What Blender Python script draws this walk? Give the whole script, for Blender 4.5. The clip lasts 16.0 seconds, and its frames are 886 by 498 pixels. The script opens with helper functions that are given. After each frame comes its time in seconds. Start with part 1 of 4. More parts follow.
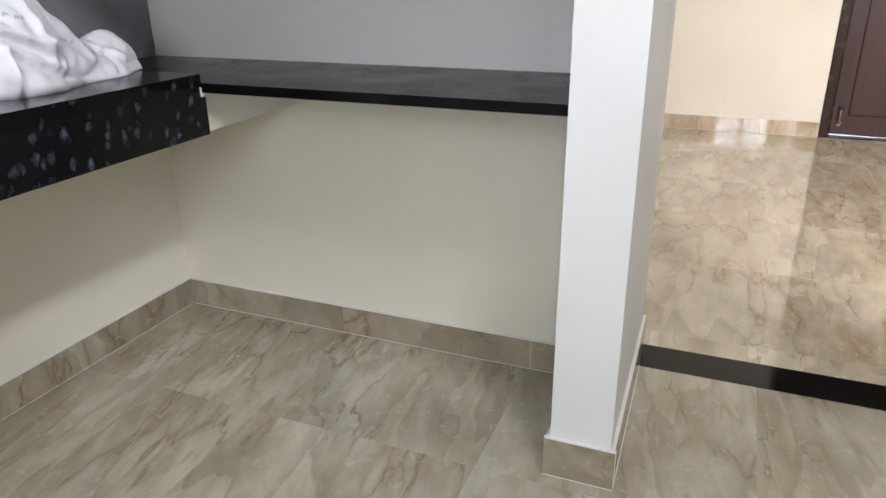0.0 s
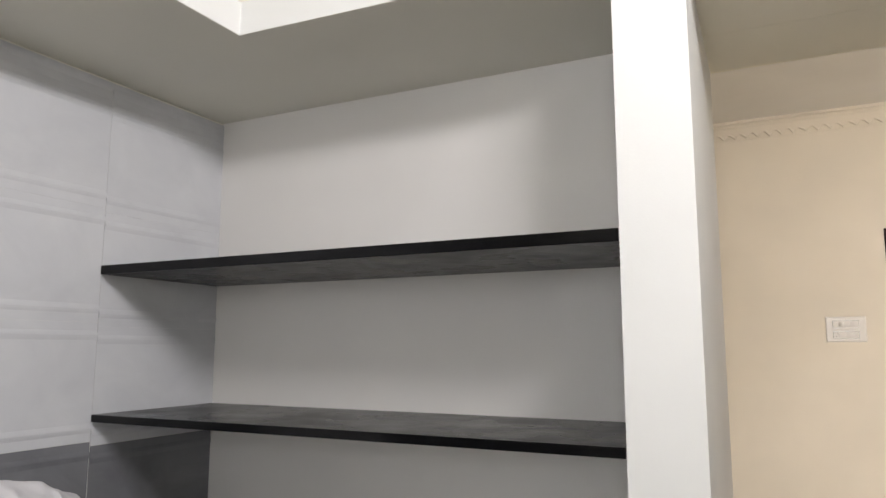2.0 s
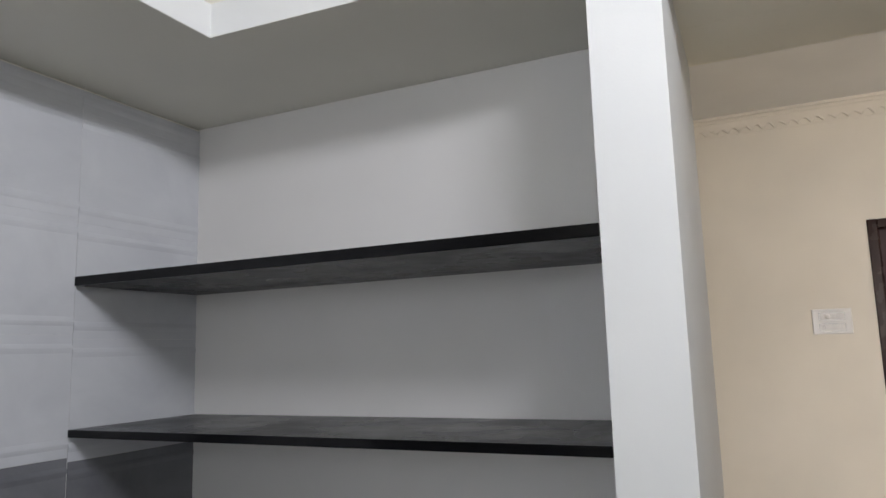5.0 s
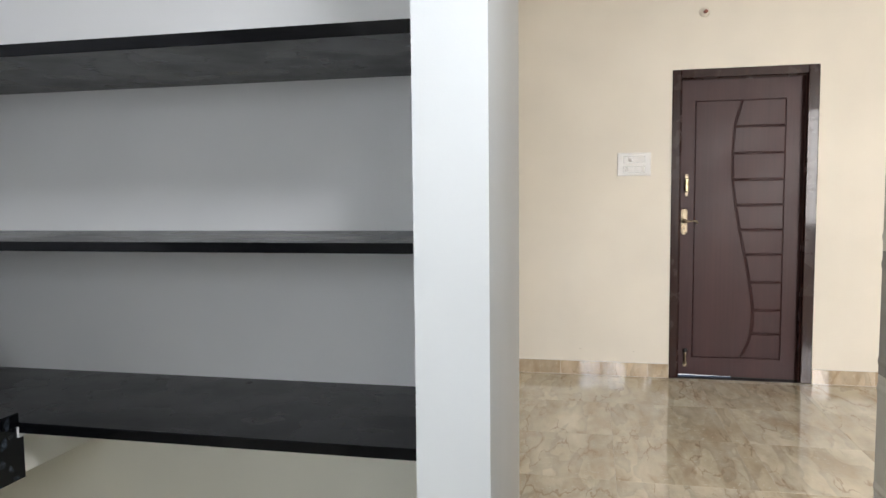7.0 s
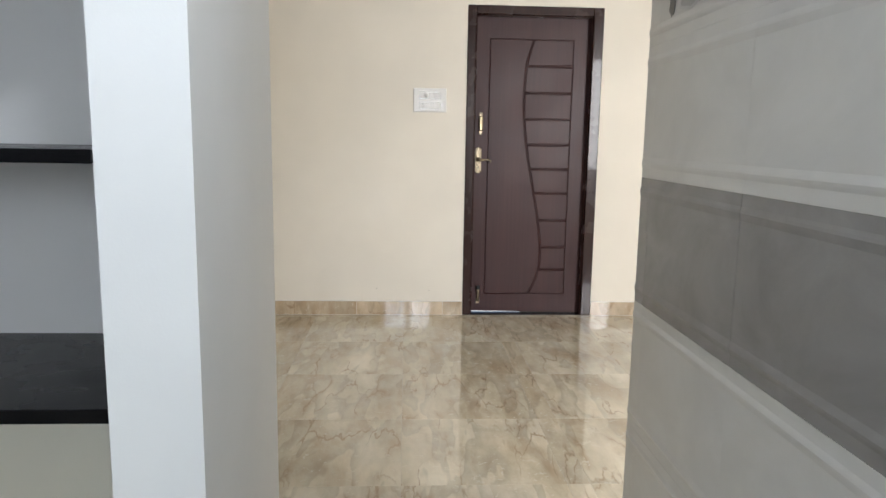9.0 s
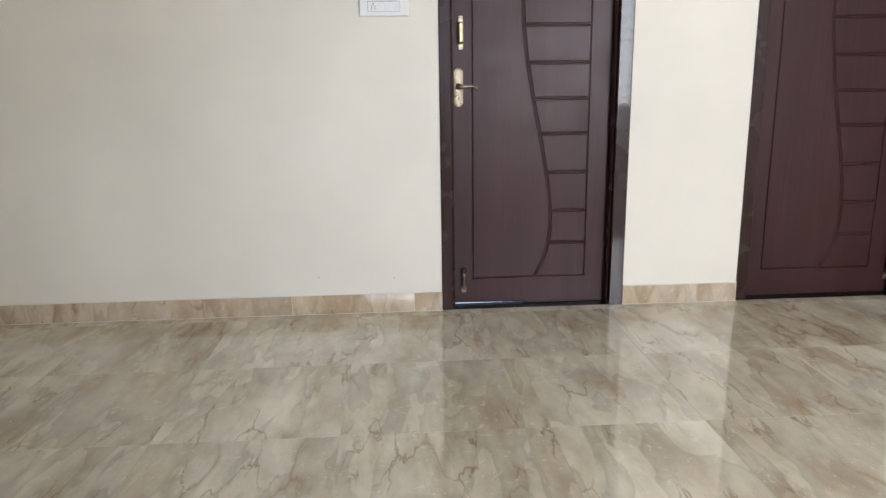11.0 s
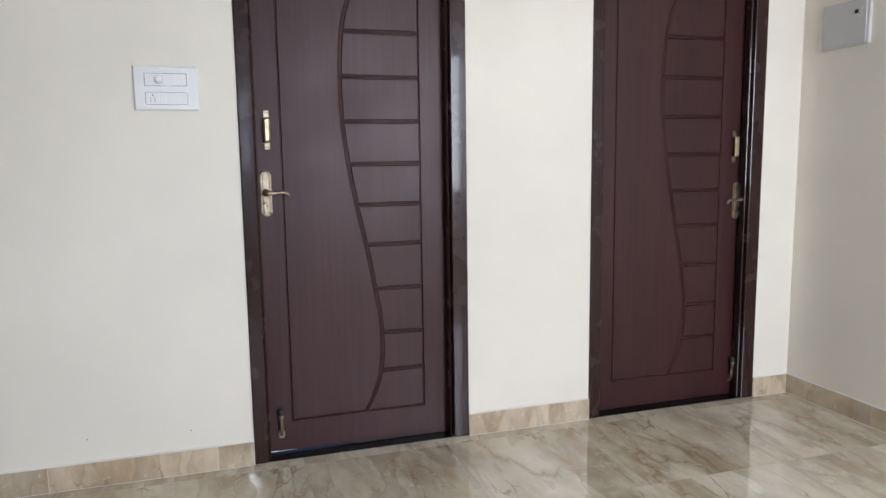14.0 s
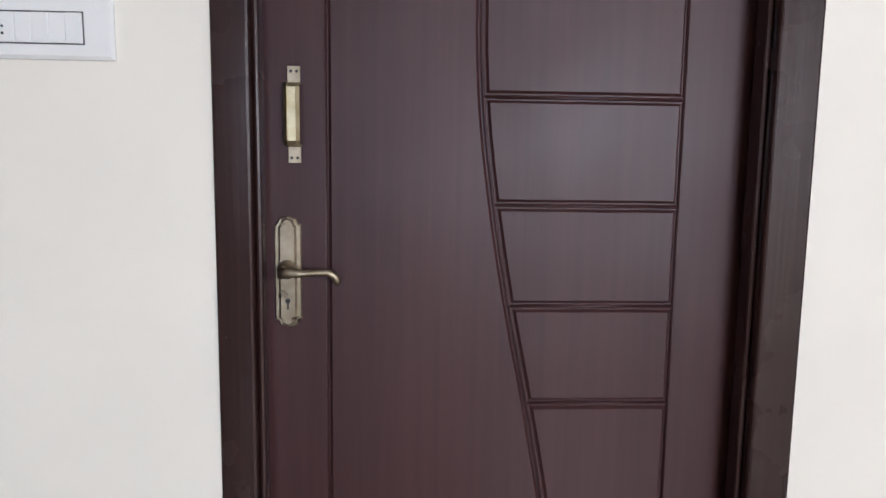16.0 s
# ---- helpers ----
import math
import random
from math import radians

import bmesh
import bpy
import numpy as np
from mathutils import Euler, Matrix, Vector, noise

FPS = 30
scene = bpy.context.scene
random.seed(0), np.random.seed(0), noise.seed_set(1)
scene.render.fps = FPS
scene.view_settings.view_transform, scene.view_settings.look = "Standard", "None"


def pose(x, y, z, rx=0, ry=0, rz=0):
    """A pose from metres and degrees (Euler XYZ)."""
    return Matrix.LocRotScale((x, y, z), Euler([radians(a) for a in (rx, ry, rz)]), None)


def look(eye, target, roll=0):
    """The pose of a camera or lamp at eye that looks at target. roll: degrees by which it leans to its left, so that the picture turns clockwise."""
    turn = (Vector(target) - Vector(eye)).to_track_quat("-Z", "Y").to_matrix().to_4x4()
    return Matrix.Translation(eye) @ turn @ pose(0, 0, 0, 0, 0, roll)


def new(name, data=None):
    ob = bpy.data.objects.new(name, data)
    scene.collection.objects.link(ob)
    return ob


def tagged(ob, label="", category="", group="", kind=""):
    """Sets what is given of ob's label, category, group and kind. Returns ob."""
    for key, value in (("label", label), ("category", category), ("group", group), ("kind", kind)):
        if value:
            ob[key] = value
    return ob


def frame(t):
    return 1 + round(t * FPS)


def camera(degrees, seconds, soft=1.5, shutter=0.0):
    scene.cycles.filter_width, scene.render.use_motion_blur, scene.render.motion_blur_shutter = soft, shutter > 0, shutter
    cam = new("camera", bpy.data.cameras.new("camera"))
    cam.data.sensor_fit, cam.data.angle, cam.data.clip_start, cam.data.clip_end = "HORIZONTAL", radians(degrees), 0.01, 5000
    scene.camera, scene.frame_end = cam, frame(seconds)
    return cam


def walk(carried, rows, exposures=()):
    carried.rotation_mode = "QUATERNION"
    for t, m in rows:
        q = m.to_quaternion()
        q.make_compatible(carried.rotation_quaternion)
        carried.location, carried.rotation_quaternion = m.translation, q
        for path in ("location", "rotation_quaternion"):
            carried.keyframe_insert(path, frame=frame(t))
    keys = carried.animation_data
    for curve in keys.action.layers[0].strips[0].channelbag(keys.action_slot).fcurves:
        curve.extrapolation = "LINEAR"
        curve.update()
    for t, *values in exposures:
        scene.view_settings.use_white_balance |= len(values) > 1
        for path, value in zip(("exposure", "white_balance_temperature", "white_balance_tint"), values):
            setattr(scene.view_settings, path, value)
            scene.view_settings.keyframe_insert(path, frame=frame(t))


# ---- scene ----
cam = camera(64.4, 16.0)
EXPOSURES = [
    (0.0, 0.36, 6450, 17),
    (0.5, 0.36, 6500, 17),
    (1.0, 0.25, 6750, 17),
    (1.5, -0.05, 7200, 17),
    (2.0, -0.22, 7100, 17),
    (2.5, -0.64, 6950, 17),
    (3.0, -0.80, 6550, 14),
    (4.0, -0.86, 6450, 13),
    (4.7, -0.7, 6550, 16),
    (7.0, -0.06, 6350, 13),
    (8.7, -0.05, 6150, 12),
    (10.8, 0.0, 5800, 12),
    (11.5, 0.05, 5450, 10),
    (12.5, 0.05, 5350, 10),
    (13.5, -0.1, 5500, 13),
    (14.5, 0.05, 5500, 12),
    (15.0, 0.08, 5480, 13),
    (15.4, -0.05, 5450, 14),
    (16.0, 0.09, 5450, 15),
]
PATH = [
    (0, (-0.548, -5.115, 1.066), (-1.253, -3.4, 0.319), -0.7),
    (0.5, (-0.553, -5.11, 1.112), (-1.316, -3.358, 0.523), -1.0),
    (1, (-0.559, -5.094, 1.187), (-1.379, -3.301, 0.851), -1.1),
    (1.5, (-0.561, -5.082, 1.272), (-1.422, -3.277, 1.236), -0.8),
    (2, (-0.558, -5.091, 1.372), (-1.431, -3.312, 1.646), -0.0),
    (2.5, (-0.536, -5.121, 1.439), (-1.385, -3.414, 2.046), 0.2),
    (3, (-0.521, -5.142, 1.506), (-1.317, -3.538, 2.398), 0.7),
    (3.5, (-0.519, -5.155, 1.528), (-1.272, -3.592, 2.523), 0.1),
    (4, (-0.534, -5.147, 1.503), (-1.301, -3.518, 2.374), 0.0),
    (4.5, (-0.555, -5.093, 1.429), (-1.392, -3.364, 1.985), -0.1),
    (7, (-0.517, -5.021, 1.283), (-0.934, -3.071, 1.129), -0.6),
    (7.5, (-0.435, -5.014, 1.273), (-0.52, -3.025, 1.091), 0.1),
    (8, (-0.417, -5.007, 1.272), (-0.331, -3.02, 1.065), 0.9),
    (8.5, (-0.428, -4.96, 1.259), (-0.315, -2.979, 1.008), 1.1),
    (10.8, (-0.193, -3.544, 1.074), (-0.142, -1.598, 0.615), -0.5),
    (11, (-0.201, -3.35, 1.09), (-0.08, -1.405, 0.638), -0.8),
    (11.5, (-0.111, -3.012, 1.094), (0.155, -1.077, 0.667), -0.7),
    (12, (-0.084, -2.916, 1.156), (0.386, -1.024, 0.707), -0.2),
    (12.5, (-0.086, -2.896, 1.13), (0.533, -1.033, 0.747), 0.2),
    (13, (-0.097, -2.878, 1.218), (0.565, -1.003, 1.008), 0.1),
    (13.5, (-0.072, -2.882, 1.264), (0.572, -0.991, 1.164), -0.4),
    (14, (-0.068, -2.806, 1.214), (0.521, -0.912, 0.956), -0.8),
    (14.5, (0.047, -2.536, 1.158), (0.491, -0.611, 0.843), -0.3),
    (15, (0.156, -2.066, 1.18), (0.491, -0.118, 0.875), 0.8),
    (15.5, (0.24, -1.593, 1.231), (0.462, 0.377, 0.967), 1.3),
    (16, (0.286, -1.067, 1.264), (0.39, 0.914, 1.011), 0.8),
]
walk(cam, [(t, look(eye, target, roll)) for t, eye, target, roll in PATH],
     exposures=EXPOSURES)

# consts
KITCHEN_W, SIDE_W, HALL_W = 60, 41, 305
HALL_PAINT, KIT_PAINT = (0.80, 0.755, 0.665), (0.79, 0.768, 0.685)
SW_Y, SW_Z = -4.036, 1.500


# ---- world and lights ----
world = bpy.data.worlds.new("sky")
world.use_nodes = True
scene.world = world
wn = world.node_tree
sky = wn.nodes.new("ShaderNodeTexSky")
sky.sky_type, sky.sun_disc = "NISHITA", False
sky.sun_elevation, sky.sun_rotation = radians(48), radians(200)
wn.nodes["Background"].inputs["Strength"].default_value = 0.10
wn.links.new(sky.outputs[0], wn.nodes["Background"].inputs["Color"])


def window_light(name, m, width, height, watts, colour):
    """The sky's light in a window's opening."""
    d = bpy.data.lights.new(name, "AREA")
    d.shape, d.size, d.size_y, d.energy, d.color = "RECTANGLE", width, height, watts, colour
    ob = new(name, d)
    ob.matrix_world = m
    return ob


window_light("kitchen_window_light", look((-0.35, -7.05, 1.70), (-0.35, -5.5, 1.30)), 0.95, 1.2, KITCHEN_W, (0.86, 0.94, 1.0))
window_light("kitchen_side_light", look((0.17, -5.00, 2.42), (-1.0, -4.60, 2.38)), 0.70, 0.11, SIDE_W, (0.90, 0.95, 1.0))
window_light("hall_window_light", look((1.66, -4.85, 1.75), (1.55, -3.0, 0.9)), 2.0, 2.0, HALL_W, (1.0, 0.97, 0.92))
sun = new("sun", bpy.data.lights.new("sun", "SUN"))
sun.data.energy, sun.data.angle, sun.data.color = 5.0, radians(0.5), (1.0, 0.95, 0.88)
sun.matrix_world = look((0, 0, 0), (-0.25, -0.69, -0.8))


# ---- materials ----
from mathutils.bvhtree import BVHTree


def mat(name, colour, rough=0.5, metal=0.0, coat=0.0, spec=0.5):
    m = bpy.data.materials.new(name)
    m.use_nodes = True
    b = m.node_tree.nodes["Principled BSDF"]
    b.inputs["Base Color"].default_value = (*colour, 1)
    b.inputs["Roughness"].default_value = rough
    b.inputs["Metallic"].default_value = metal
    b.inputs["Coat Weight"].default_value = coat
    b.inputs["Coat Roughness"].default_value = 0.04
    b.inputs["Specular IOR Level"].default_value = spec
    return m


class Tree:
    """Short ways to add nodes to a material."""

    def __init__(self, m):
        self.t, self.b = m.node_tree, m.node_tree.nodes["Principled BSDF"]

    def node(self, kind, **values):
        n = self.t.nodes.new(kind)
        for key, v in values.items():
            if key in ("operation", "blend_type", "data_type", "feature", "distance", "noise_dimensions", "invert", "clamp", "interpolation_type"):
                setattr(n, key, v)
        return n

    def link(self, a, b):
        self.t.links.new(a, b)

    def place(self, scale=(1, 1, 1), turn=(0, 0, 0), offset=False):
        tc = self.node("ShaderNodeNewGeometry")
        rot = self.node("ShaderNodeMapping")
        rot.inputs["Rotation"].default_value = [radians(a) for a in turn]
        self.link(tc.outputs["Position"], rot.inputs["Vector"])
        mp = self.node("ShaderNodeMapping")
        mp.inputs["Scale"].default_value = scale
        self.link(rot.outputs[0], mp.inputs["Vector"])
        if offset:
            oi = self.node("ShaderNodeObjectInfo")
            cm = self.node("ShaderNodeCombineXYZ")
            mu = self.math("MULTIPLY", oi.outputs["Random"], 37.0)
            m2 = self.math("MULTIPLY", oi.outputs["Random"], 91.0)
            self.link(mu, cm.inputs[0])
            self.link(m2, cm.inputs[1])
            self.link(mu, cm.inputs[2])
            self.link(cm.outputs[0], mp.inputs["Location"])
        return mp.outputs[0]

    def math(self, op, a, b=None):
        n = self.node("ShaderNodeMath", operation=op)
        for i, v in enumerate((a, b)):
            if v is None:
                continue
            if isinstance(v, (int, float)):
                n.inputs[i].default_value = v
            else:
                self.link(v, n.inputs[i])
        return n.outputs[0]

    def noise(self, vec, scale, detail=4.0, rough=0.5, distort=0.0):
        n = self.node("ShaderNodeTexNoise")
        n.inputs["Scale"].default_value, n.inputs["Detail"].default_value = scale, detail
        n.inputs["Roughness"].default_value, n.inputs["Distortion"].default_value = rough, distort
        self.link(vec, n.inputs["Vector"])
        return n.outputs["Fac"]

    def ramp(self, fac, stops):
        n = self.node("ShaderNodeValToRGB")
        e = n.color_ramp.elements
        while len(e) < len(stops):
            e.new(0.5)
        for i, (p, c) in enumerate(stops):
            e[i].position = p
            e[i].color = (*c, 1) if not isinstance(c, (int, float)) else (c, c, c, 1)
        self.link(fac, n.inputs[0])
        return n.outputs[0]

    def mix(self, fac, a, b, how="MIX"):
        n = self.node("ShaderNodeMix", data_type="RGBA", blend_type=how)
        for i, v in ((0, fac), (6, a), (7, b)):
            if isinstance(v, (int, float)):
                n.inputs[i].default_value = v
            elif isinstance(v, tuple):
                n.inputs[i].default_value = (*v, 1)
            else:
                self.link(v, n.inputs[i])
        return n.outputs[2]

    def bump(self, height, strength, dist=0.01):
        n = self.node("ShaderNodeBump")
        n.inputs["Strength"].default_value, n.inputs["Distance"].default_value = strength, dist
        self.link(height, n.inputs["Height"])
        self.link(n.outputs[0], self.b.inputs["Normal"])

    def colour(self, socket):
        self.link(socket, self.b.inputs["Base Color"])

    def rough(self, socket):
        self.link(socket, self.b.inputs["Roughness"])


def paint(name, colour, rough=0.55, spec=0.4):
    """Wall paint on plaster: faint roller texture, faint blotches."""
    m = mat(name, colour, rough, spec=spec)
    t = Tree(m)
    p = t.place()
    blotch = t.noise(p, 1.7, 3)
    dark = tuple(c * 0.94 for c in colour)
    light = tuple(min(c * 1.03, 0.9) for c in colour)
    t.colour(t.ramp(blotch, [(0.3, dark), (0.7, light)]))
    fine = t.math("ADD", t.math("MULTIPLY", t.noise(p, 240, 2), 0.35), t.noise(p, 9, 3))
    t.bump(fine, 0.05, 0.01)
    return m


def marble(name, turn, tint=(1.0, 1.0, 1.0), rough=0.04, size=1.0, squeeze=1.0):
    """Polished beige vitrified tile: streaked clouds, sharp-edged drifts and brown veins; each tile has its own cut."""
    m = mat(name, (0.45, 0.38, 0.29), rough, coat=0.3, spec=0.5)
    t = Tree(m)
    k = 1.0 / size
    p = t.place((3.0 * k * squeeze, 1.25 * k, 1.0 * k), (0, 0, turn), offset=True)
    pv = t.place((3.4 * k * squeeze, 1.1 * k, 1.0 * k), (0, 0, turn + 6), offset=True)
    q = t.place(offset=True)

    def c(r, g, b):
        return (r * tint[0], g * tint[1], b * tint[2])
    # soft streaks along the tile
    a = t.noise(p, 1.3, 6, 0.60, 0.25)
    base = t.ramp(a, [(0.30, c(0.42, 0.355, 0.27)), (0.45, c(0.52, 0.465, 0.375)), (0.56, c(0.58, 0.53, 0.445)), (0.70, c(0.66, 0.62, 0.54))])
    wide = t.ramp(t.noise(q, 2.4, 4, 0.55, 0.4), [(0.32, 0.86), (0.62, 1.08)])
    col = t.mix(0.9, base, wide, "MULTIPLY")
    # pale drifts with one hard side
    d = t.noise(pv, 1.1, 3, 0.55, 0.2)
    saw = t.math("FRACT", t.math("MULTIPLY", d, 4.3))
    drift = t.ramp(saw, [(0.0, 0.80), (0.35, 0.97), (0.94, 1.08), (1.0, 0.86)])
    col = t.mix(0.85, col, drift, "MULTIPLY")
    # angular patches with thin cracks between them
    wob = t.node("ShaderNodeTexNoise")
    wob.inputs["Scale"].default_value, wob.inputs["Detail"].default_value = 2.2, 5
    t.link(pv, wob.inputs["Vector"])
    bent = t.node("ShaderNodeVectorMath", operation="MULTIPLY_ADD")
    t.link(wob.outputs["Color"], bent.inputs[0])
    bent.inputs[1].default_value = (0.9, 0.9, 0.9)
    t.link(pv, bent.inputs[2])
    cell = t.node("ShaderNodeTexVoronoi")
    cell.inputs["Scale"].default_value = 1.1
    t.link(bent.outputs[0], cell.inputs["Vector"])
    edge = t.node("ShaderNodeTexVoronoi", feature="DISTANCE_TO_EDGE")
    edge.inputs["Scale"].default_value = 1.1
    t.link(bent.outputs[0], edge.inputs["Vector"])
    shade = t.node("ShaderNodeSeparateColor")
    t.link(cell.outputs["Color"], shade.inputs[0])
    col = t.mix(0.55, col, t.ramp(shade.outputs[0], [(0.0, (0.84, 0.80, 0.74)), (0.35, (0.97, 0.96, 0.94)), (1.0, (1.07, 1.07, 1.06))]), "MULTIPLY")
    crack = t.math("MULTIPLY", t.ramp(edge.outputs["Distance"], [(0.0, 1.0), (0.008, 0.6), (0.022, 0.0)]), t.ramp(t.noise(q, 3.3, 2), [(0.48, 0.0), (0.60, 0.8)]))
    col = t.mix(crack, col, c(0.24, 0.165, 0.105))
    cloud = t.ramp(t.noise(q, 7.0, 8, 0.68, 0.9), [(0.32, 0.90), (0.5, 1.0), (0.70, 1.07)])
    col = t.mix(0.7, col, cloud, "MULTIPLY")
    fine = t.ramp(t.noise(p, 9.0, 8, 0.72, 0.5), [(0.3, 0.88), (0.5, 1.0), (0.72, 1.06)])
    col = t.mix(0.75, col, fine, "MULTIPLY")
    # brown bands beside ragged thin veins, strong in some places only
    v = t.math("ABSOLUTE", t.math("SUBTRACT", t.noise(pv, 0.9, 5, 0.50, 0.1), 0.5))
    where = t.ramp(t.noise(q, 2.1, 3), [(0.47, 0.0), (0.60, 1.0)])
    band = t.ramp(v, [(0.0, 0.55), (0.02, 0.25), (0.045, 0.0)])
    col = t.mix(t.math("MULTIPLY", band, where), col, c(0.30, 0.215, 0.135))
    vein = t.ramp(v, [(0.0, 1.0), (0.0022, 0.75), (0.0060, 0.0)])
    col = t.mix(t.math("MULTIPLY", t.math("MULTIPLY", vein, where), 0.42), col, c(0.17, 0.11, 0.07))
    br = t.ramp(t.noise(p, 1.9, 5, 0.6, 0.3), [(0.55, 0.0), (0.65, 0.36)])
    col = t.mix(br, col, c(0.36, 0.265, 0.175))
    # some tiles are browner than others
    oi = t.node("ShaderNodeObjectInfo")
    col = t.mix(0.8, col, t.ramp(oi.outputs["Random"], [(0.0, (0.88, 0.83, 0.76)), (0.35, (0.98, 0.97, 0.95)), (1.0, (1.04, 1.04, 1.05))]), "MULTIPLY")
    # pale shell-like spots
    sp = t.ramp(t.noise(q, 26, 6, 0.65, 1.2), [(0.60, 0.0), (0.65, 0.50)])
    col = t.mix(sp, col, c(0.68, 0.64, 0.57))
    t.colour(col)
    t.rough(t.ramp(t.noise(t.place(), 5, 4), [(0.3, rough * 0.7), (0.7, rough * 1.6)]))
    t.bump(t.noise(t.place(), 2.2, 1), 0.012, 0.01)
    return m


def granite(name, flake, rough):
    """Black granite; flake sets how much of the blue-grey crystals shows."""
    m = mat(name, (0.012, 0.012, 0.014), rough, spec=0.22)
    t = Tree(m)
    p = t.place((1.0, 1.0, 0.72), (12, 6, 0))
    wob = t.node("ShaderNodeTexNoise")
    wob.inputs["Scale"].default_value = 55
    t.link(p, wob.inputs["Vector"])
    warped = t.node("ShaderNodeVectorMath", operation="MULTIPLY_ADD")
    t.link(wob.outputs["Color"], warped.inputs[0])
    warped.inputs[1].default_value = (0.016, 0.016, 0.016)
    t.link(p, warped.inputs[2])
    vo = t.node("ShaderNodeTexVoronoi")
    vo.inputs["Scale"].default_value = 50
    t.link(warped.outputs[0], vo.inputs["Vector"])
    sel = t.ramp(vo.outputs["Color"], [(0.47, 0.0), (0.72, 1.0)])
    core = t.ramp(vo.outputs["Distance"], [(0.20, 1.0), (0.50, 0.0)])
    worn = t.ramp(t.noise(t.place(), 90, 5, 0.7), [(0.42, 0.12), (0.66, 1.0)])
    f = t.math("MULTIPLY", t.math("MULTIPLY", t.math("MULTIPLY", sel, core), worn), flake)
    grain = t.ramp(t.noise(t.place(), 220, 3), [(0.40, (0.003, 0.003, 0.0035)), (0.85, (0.006, 0.006, 0.007))])
    t.colour(t.mix(f, grain, (0.078, 0.098, 0.12)))
    t.rough(t.ramp(t.noise(t.place(), 7, 5), [(0.3, rough * 0.8), (0.7, rough * 1.35)]))
    return m


def wood_paint(name, dark, light, rough, coat=0.0):
    """Dark maroon veneer with a fine upright grain."""
    m = mat(name, dark, rough, coat=coat, spec=0.22 if coat else 0.32)
    t = Tree(m)
    p = t.place((60, 60, 1.6))
    g = t.noise(p, 1.0, 6, 0.6, 0.3)
    wide = t.noise(t.place((6, 6, 0.8)), 1.0, 3)
    col = t.mix(0.5, t.ramp(g, [(0.35, dark), (0.65, light)]), t.ramp(wide, [(0.35, dark), (0.7, light)]))
    t.colour(col)
    if coat:
        brush = t.noise(t.place((26, 26, 1.1)), 1.0, 3)
        t.bump(t.math("ADD", t.math("MULTIPLY", g, 0.3), brush), 0.10, 0.02)
        t.b.inputs["Coat Roughness"].default_value = 0.05
    else:
        t.bump(g, 0.06, 0.004)
    t.rough(t.ramp(t.noise(t.place(), 6, 4), [(0.3, rough * 0.92), (0.7, rough * 1.12)]))
    return m


def glazed(name, a, b, rough):
    """Printed kitchen wall tile: soft grey clouds."""
    m = mat(name, a, rough, spec=0.5)
    t = Tree(m)
    p = t.place((1.5, 1.5, 2.2), (15, 0, 0), offset=True)
    t.colour(t.ramp(t.noise(p, 3.0, 7, 0.6, 0.6), [(0.3, a), (0.7, b)]))
    t.bump(t.noise(t.place(offset=True), 14, 4), 0.06, 0.006)
    return m


M_HALL = paint("cream_wall_paint", HALL_PAINT)
M_KIT = paint("ivory_wall_paint", KIT_PAINT)
M_LOW = paint("cream_distemper_under_the_counter", (0.79, 0.755, 0.645))
M_SHELF_WALL = paint("pale_grey_white_paint", (0.765, 0.748, 0.726))
M_WHITE = paint("white_edge_paint", (0.745, 0.75, 0.735))
M_CEIL = paint("ceiling_paint", (0.74, 0.74, 0.73))
M_FLOOR_HALL = marble("polished_floor_tile", -3, (1.05, 1.06, 1.02), size=0.92, squeeze=1.2)
# the hall's tile again, with the kitchen's shade put into a darker tint
M_FLOOR_KIT = marble("shaded_kitchen_floor_tile", -14, (0.78, 0.795, 0.755), 0.10, 0.80, 1.45)
M_SKIRT = marble("polished_skirting_tile", 4, (1.02, 0.95, 0.87), 0.04, 0.6, 0.8)
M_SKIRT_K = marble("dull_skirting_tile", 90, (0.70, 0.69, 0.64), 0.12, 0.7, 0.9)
M_GROUT = mat("pale_grout", (0.43, 0.395, 0.33), 0.8)
M_GROUT_W = mat("white_grout", (0.74, 0.73, 0.70), 0.8)
M_GRAN = granite("black_granite", 0.008, 0.26)
M_GRAN_EDGE = granite("polished_black_granite_edge", 0.0, 0.10)
M_GRAN_FLAKE = granite("flecked_black_granite", 1.0, 0.17)
M_DOOR = wood_paint("dark_maroon_veneer", (0.031, 0.0092, 0.0098), (0.052, 0.0180, 0.0180), 0.42)
M_FRAME = wood_paint("glossy_dark_brown_varnish", (0.020, 0.0080, 0.0075), (0.036, 0.0150, 0.013), 0.26, 0.34)
M_TILE = glazed("pale_grey_wall_tile", (0.55, 0.562, 0.592), (0.62, 0.632, 0.655), 0.20)
M_TILE_D = glazed("dark_grey_wall_tile", (0.155, 0.158, 0.172), (0.22, 0.225, 0.24), 0.22)
M_TILE_E = glazed("off_white_wall_tile", (0.68, 0.675, 0.66), (0.75, 0.745, 0.73), 0.20)
M_TILE_ED = glazed("warm_grey_wall_tile", (0.25, 0.242, 0.247), (0.335, 0.327, 0.33), 0.20)
M_PLASTIC = mat("white_switch_plastic", (0.77, 0.765, 0.75), 0.25)
M_PLASTIC_S = mat("shadowed_socket_hole", (0.05, 0.05, 0.05), 0.5)
M_CHROME = mat("chrome_trim", (0.22, 0.22, 0.22), 0.25, 0.8)
M_RUBBER = mat("black_rubber", (0.015, 0.015, 0.016), 0.6)
M_PANEL = mat("grey_powder_coat", (0.55, 0.55, 0.54), 0.45)
M_STONE = mat("outdoor_concrete", (0.35, 0.34, 0.32), 0.9)
M_GAP_BOUNCE = mat("white_gap_bounce", (0.75, 0.75, 0.74), 0.6)


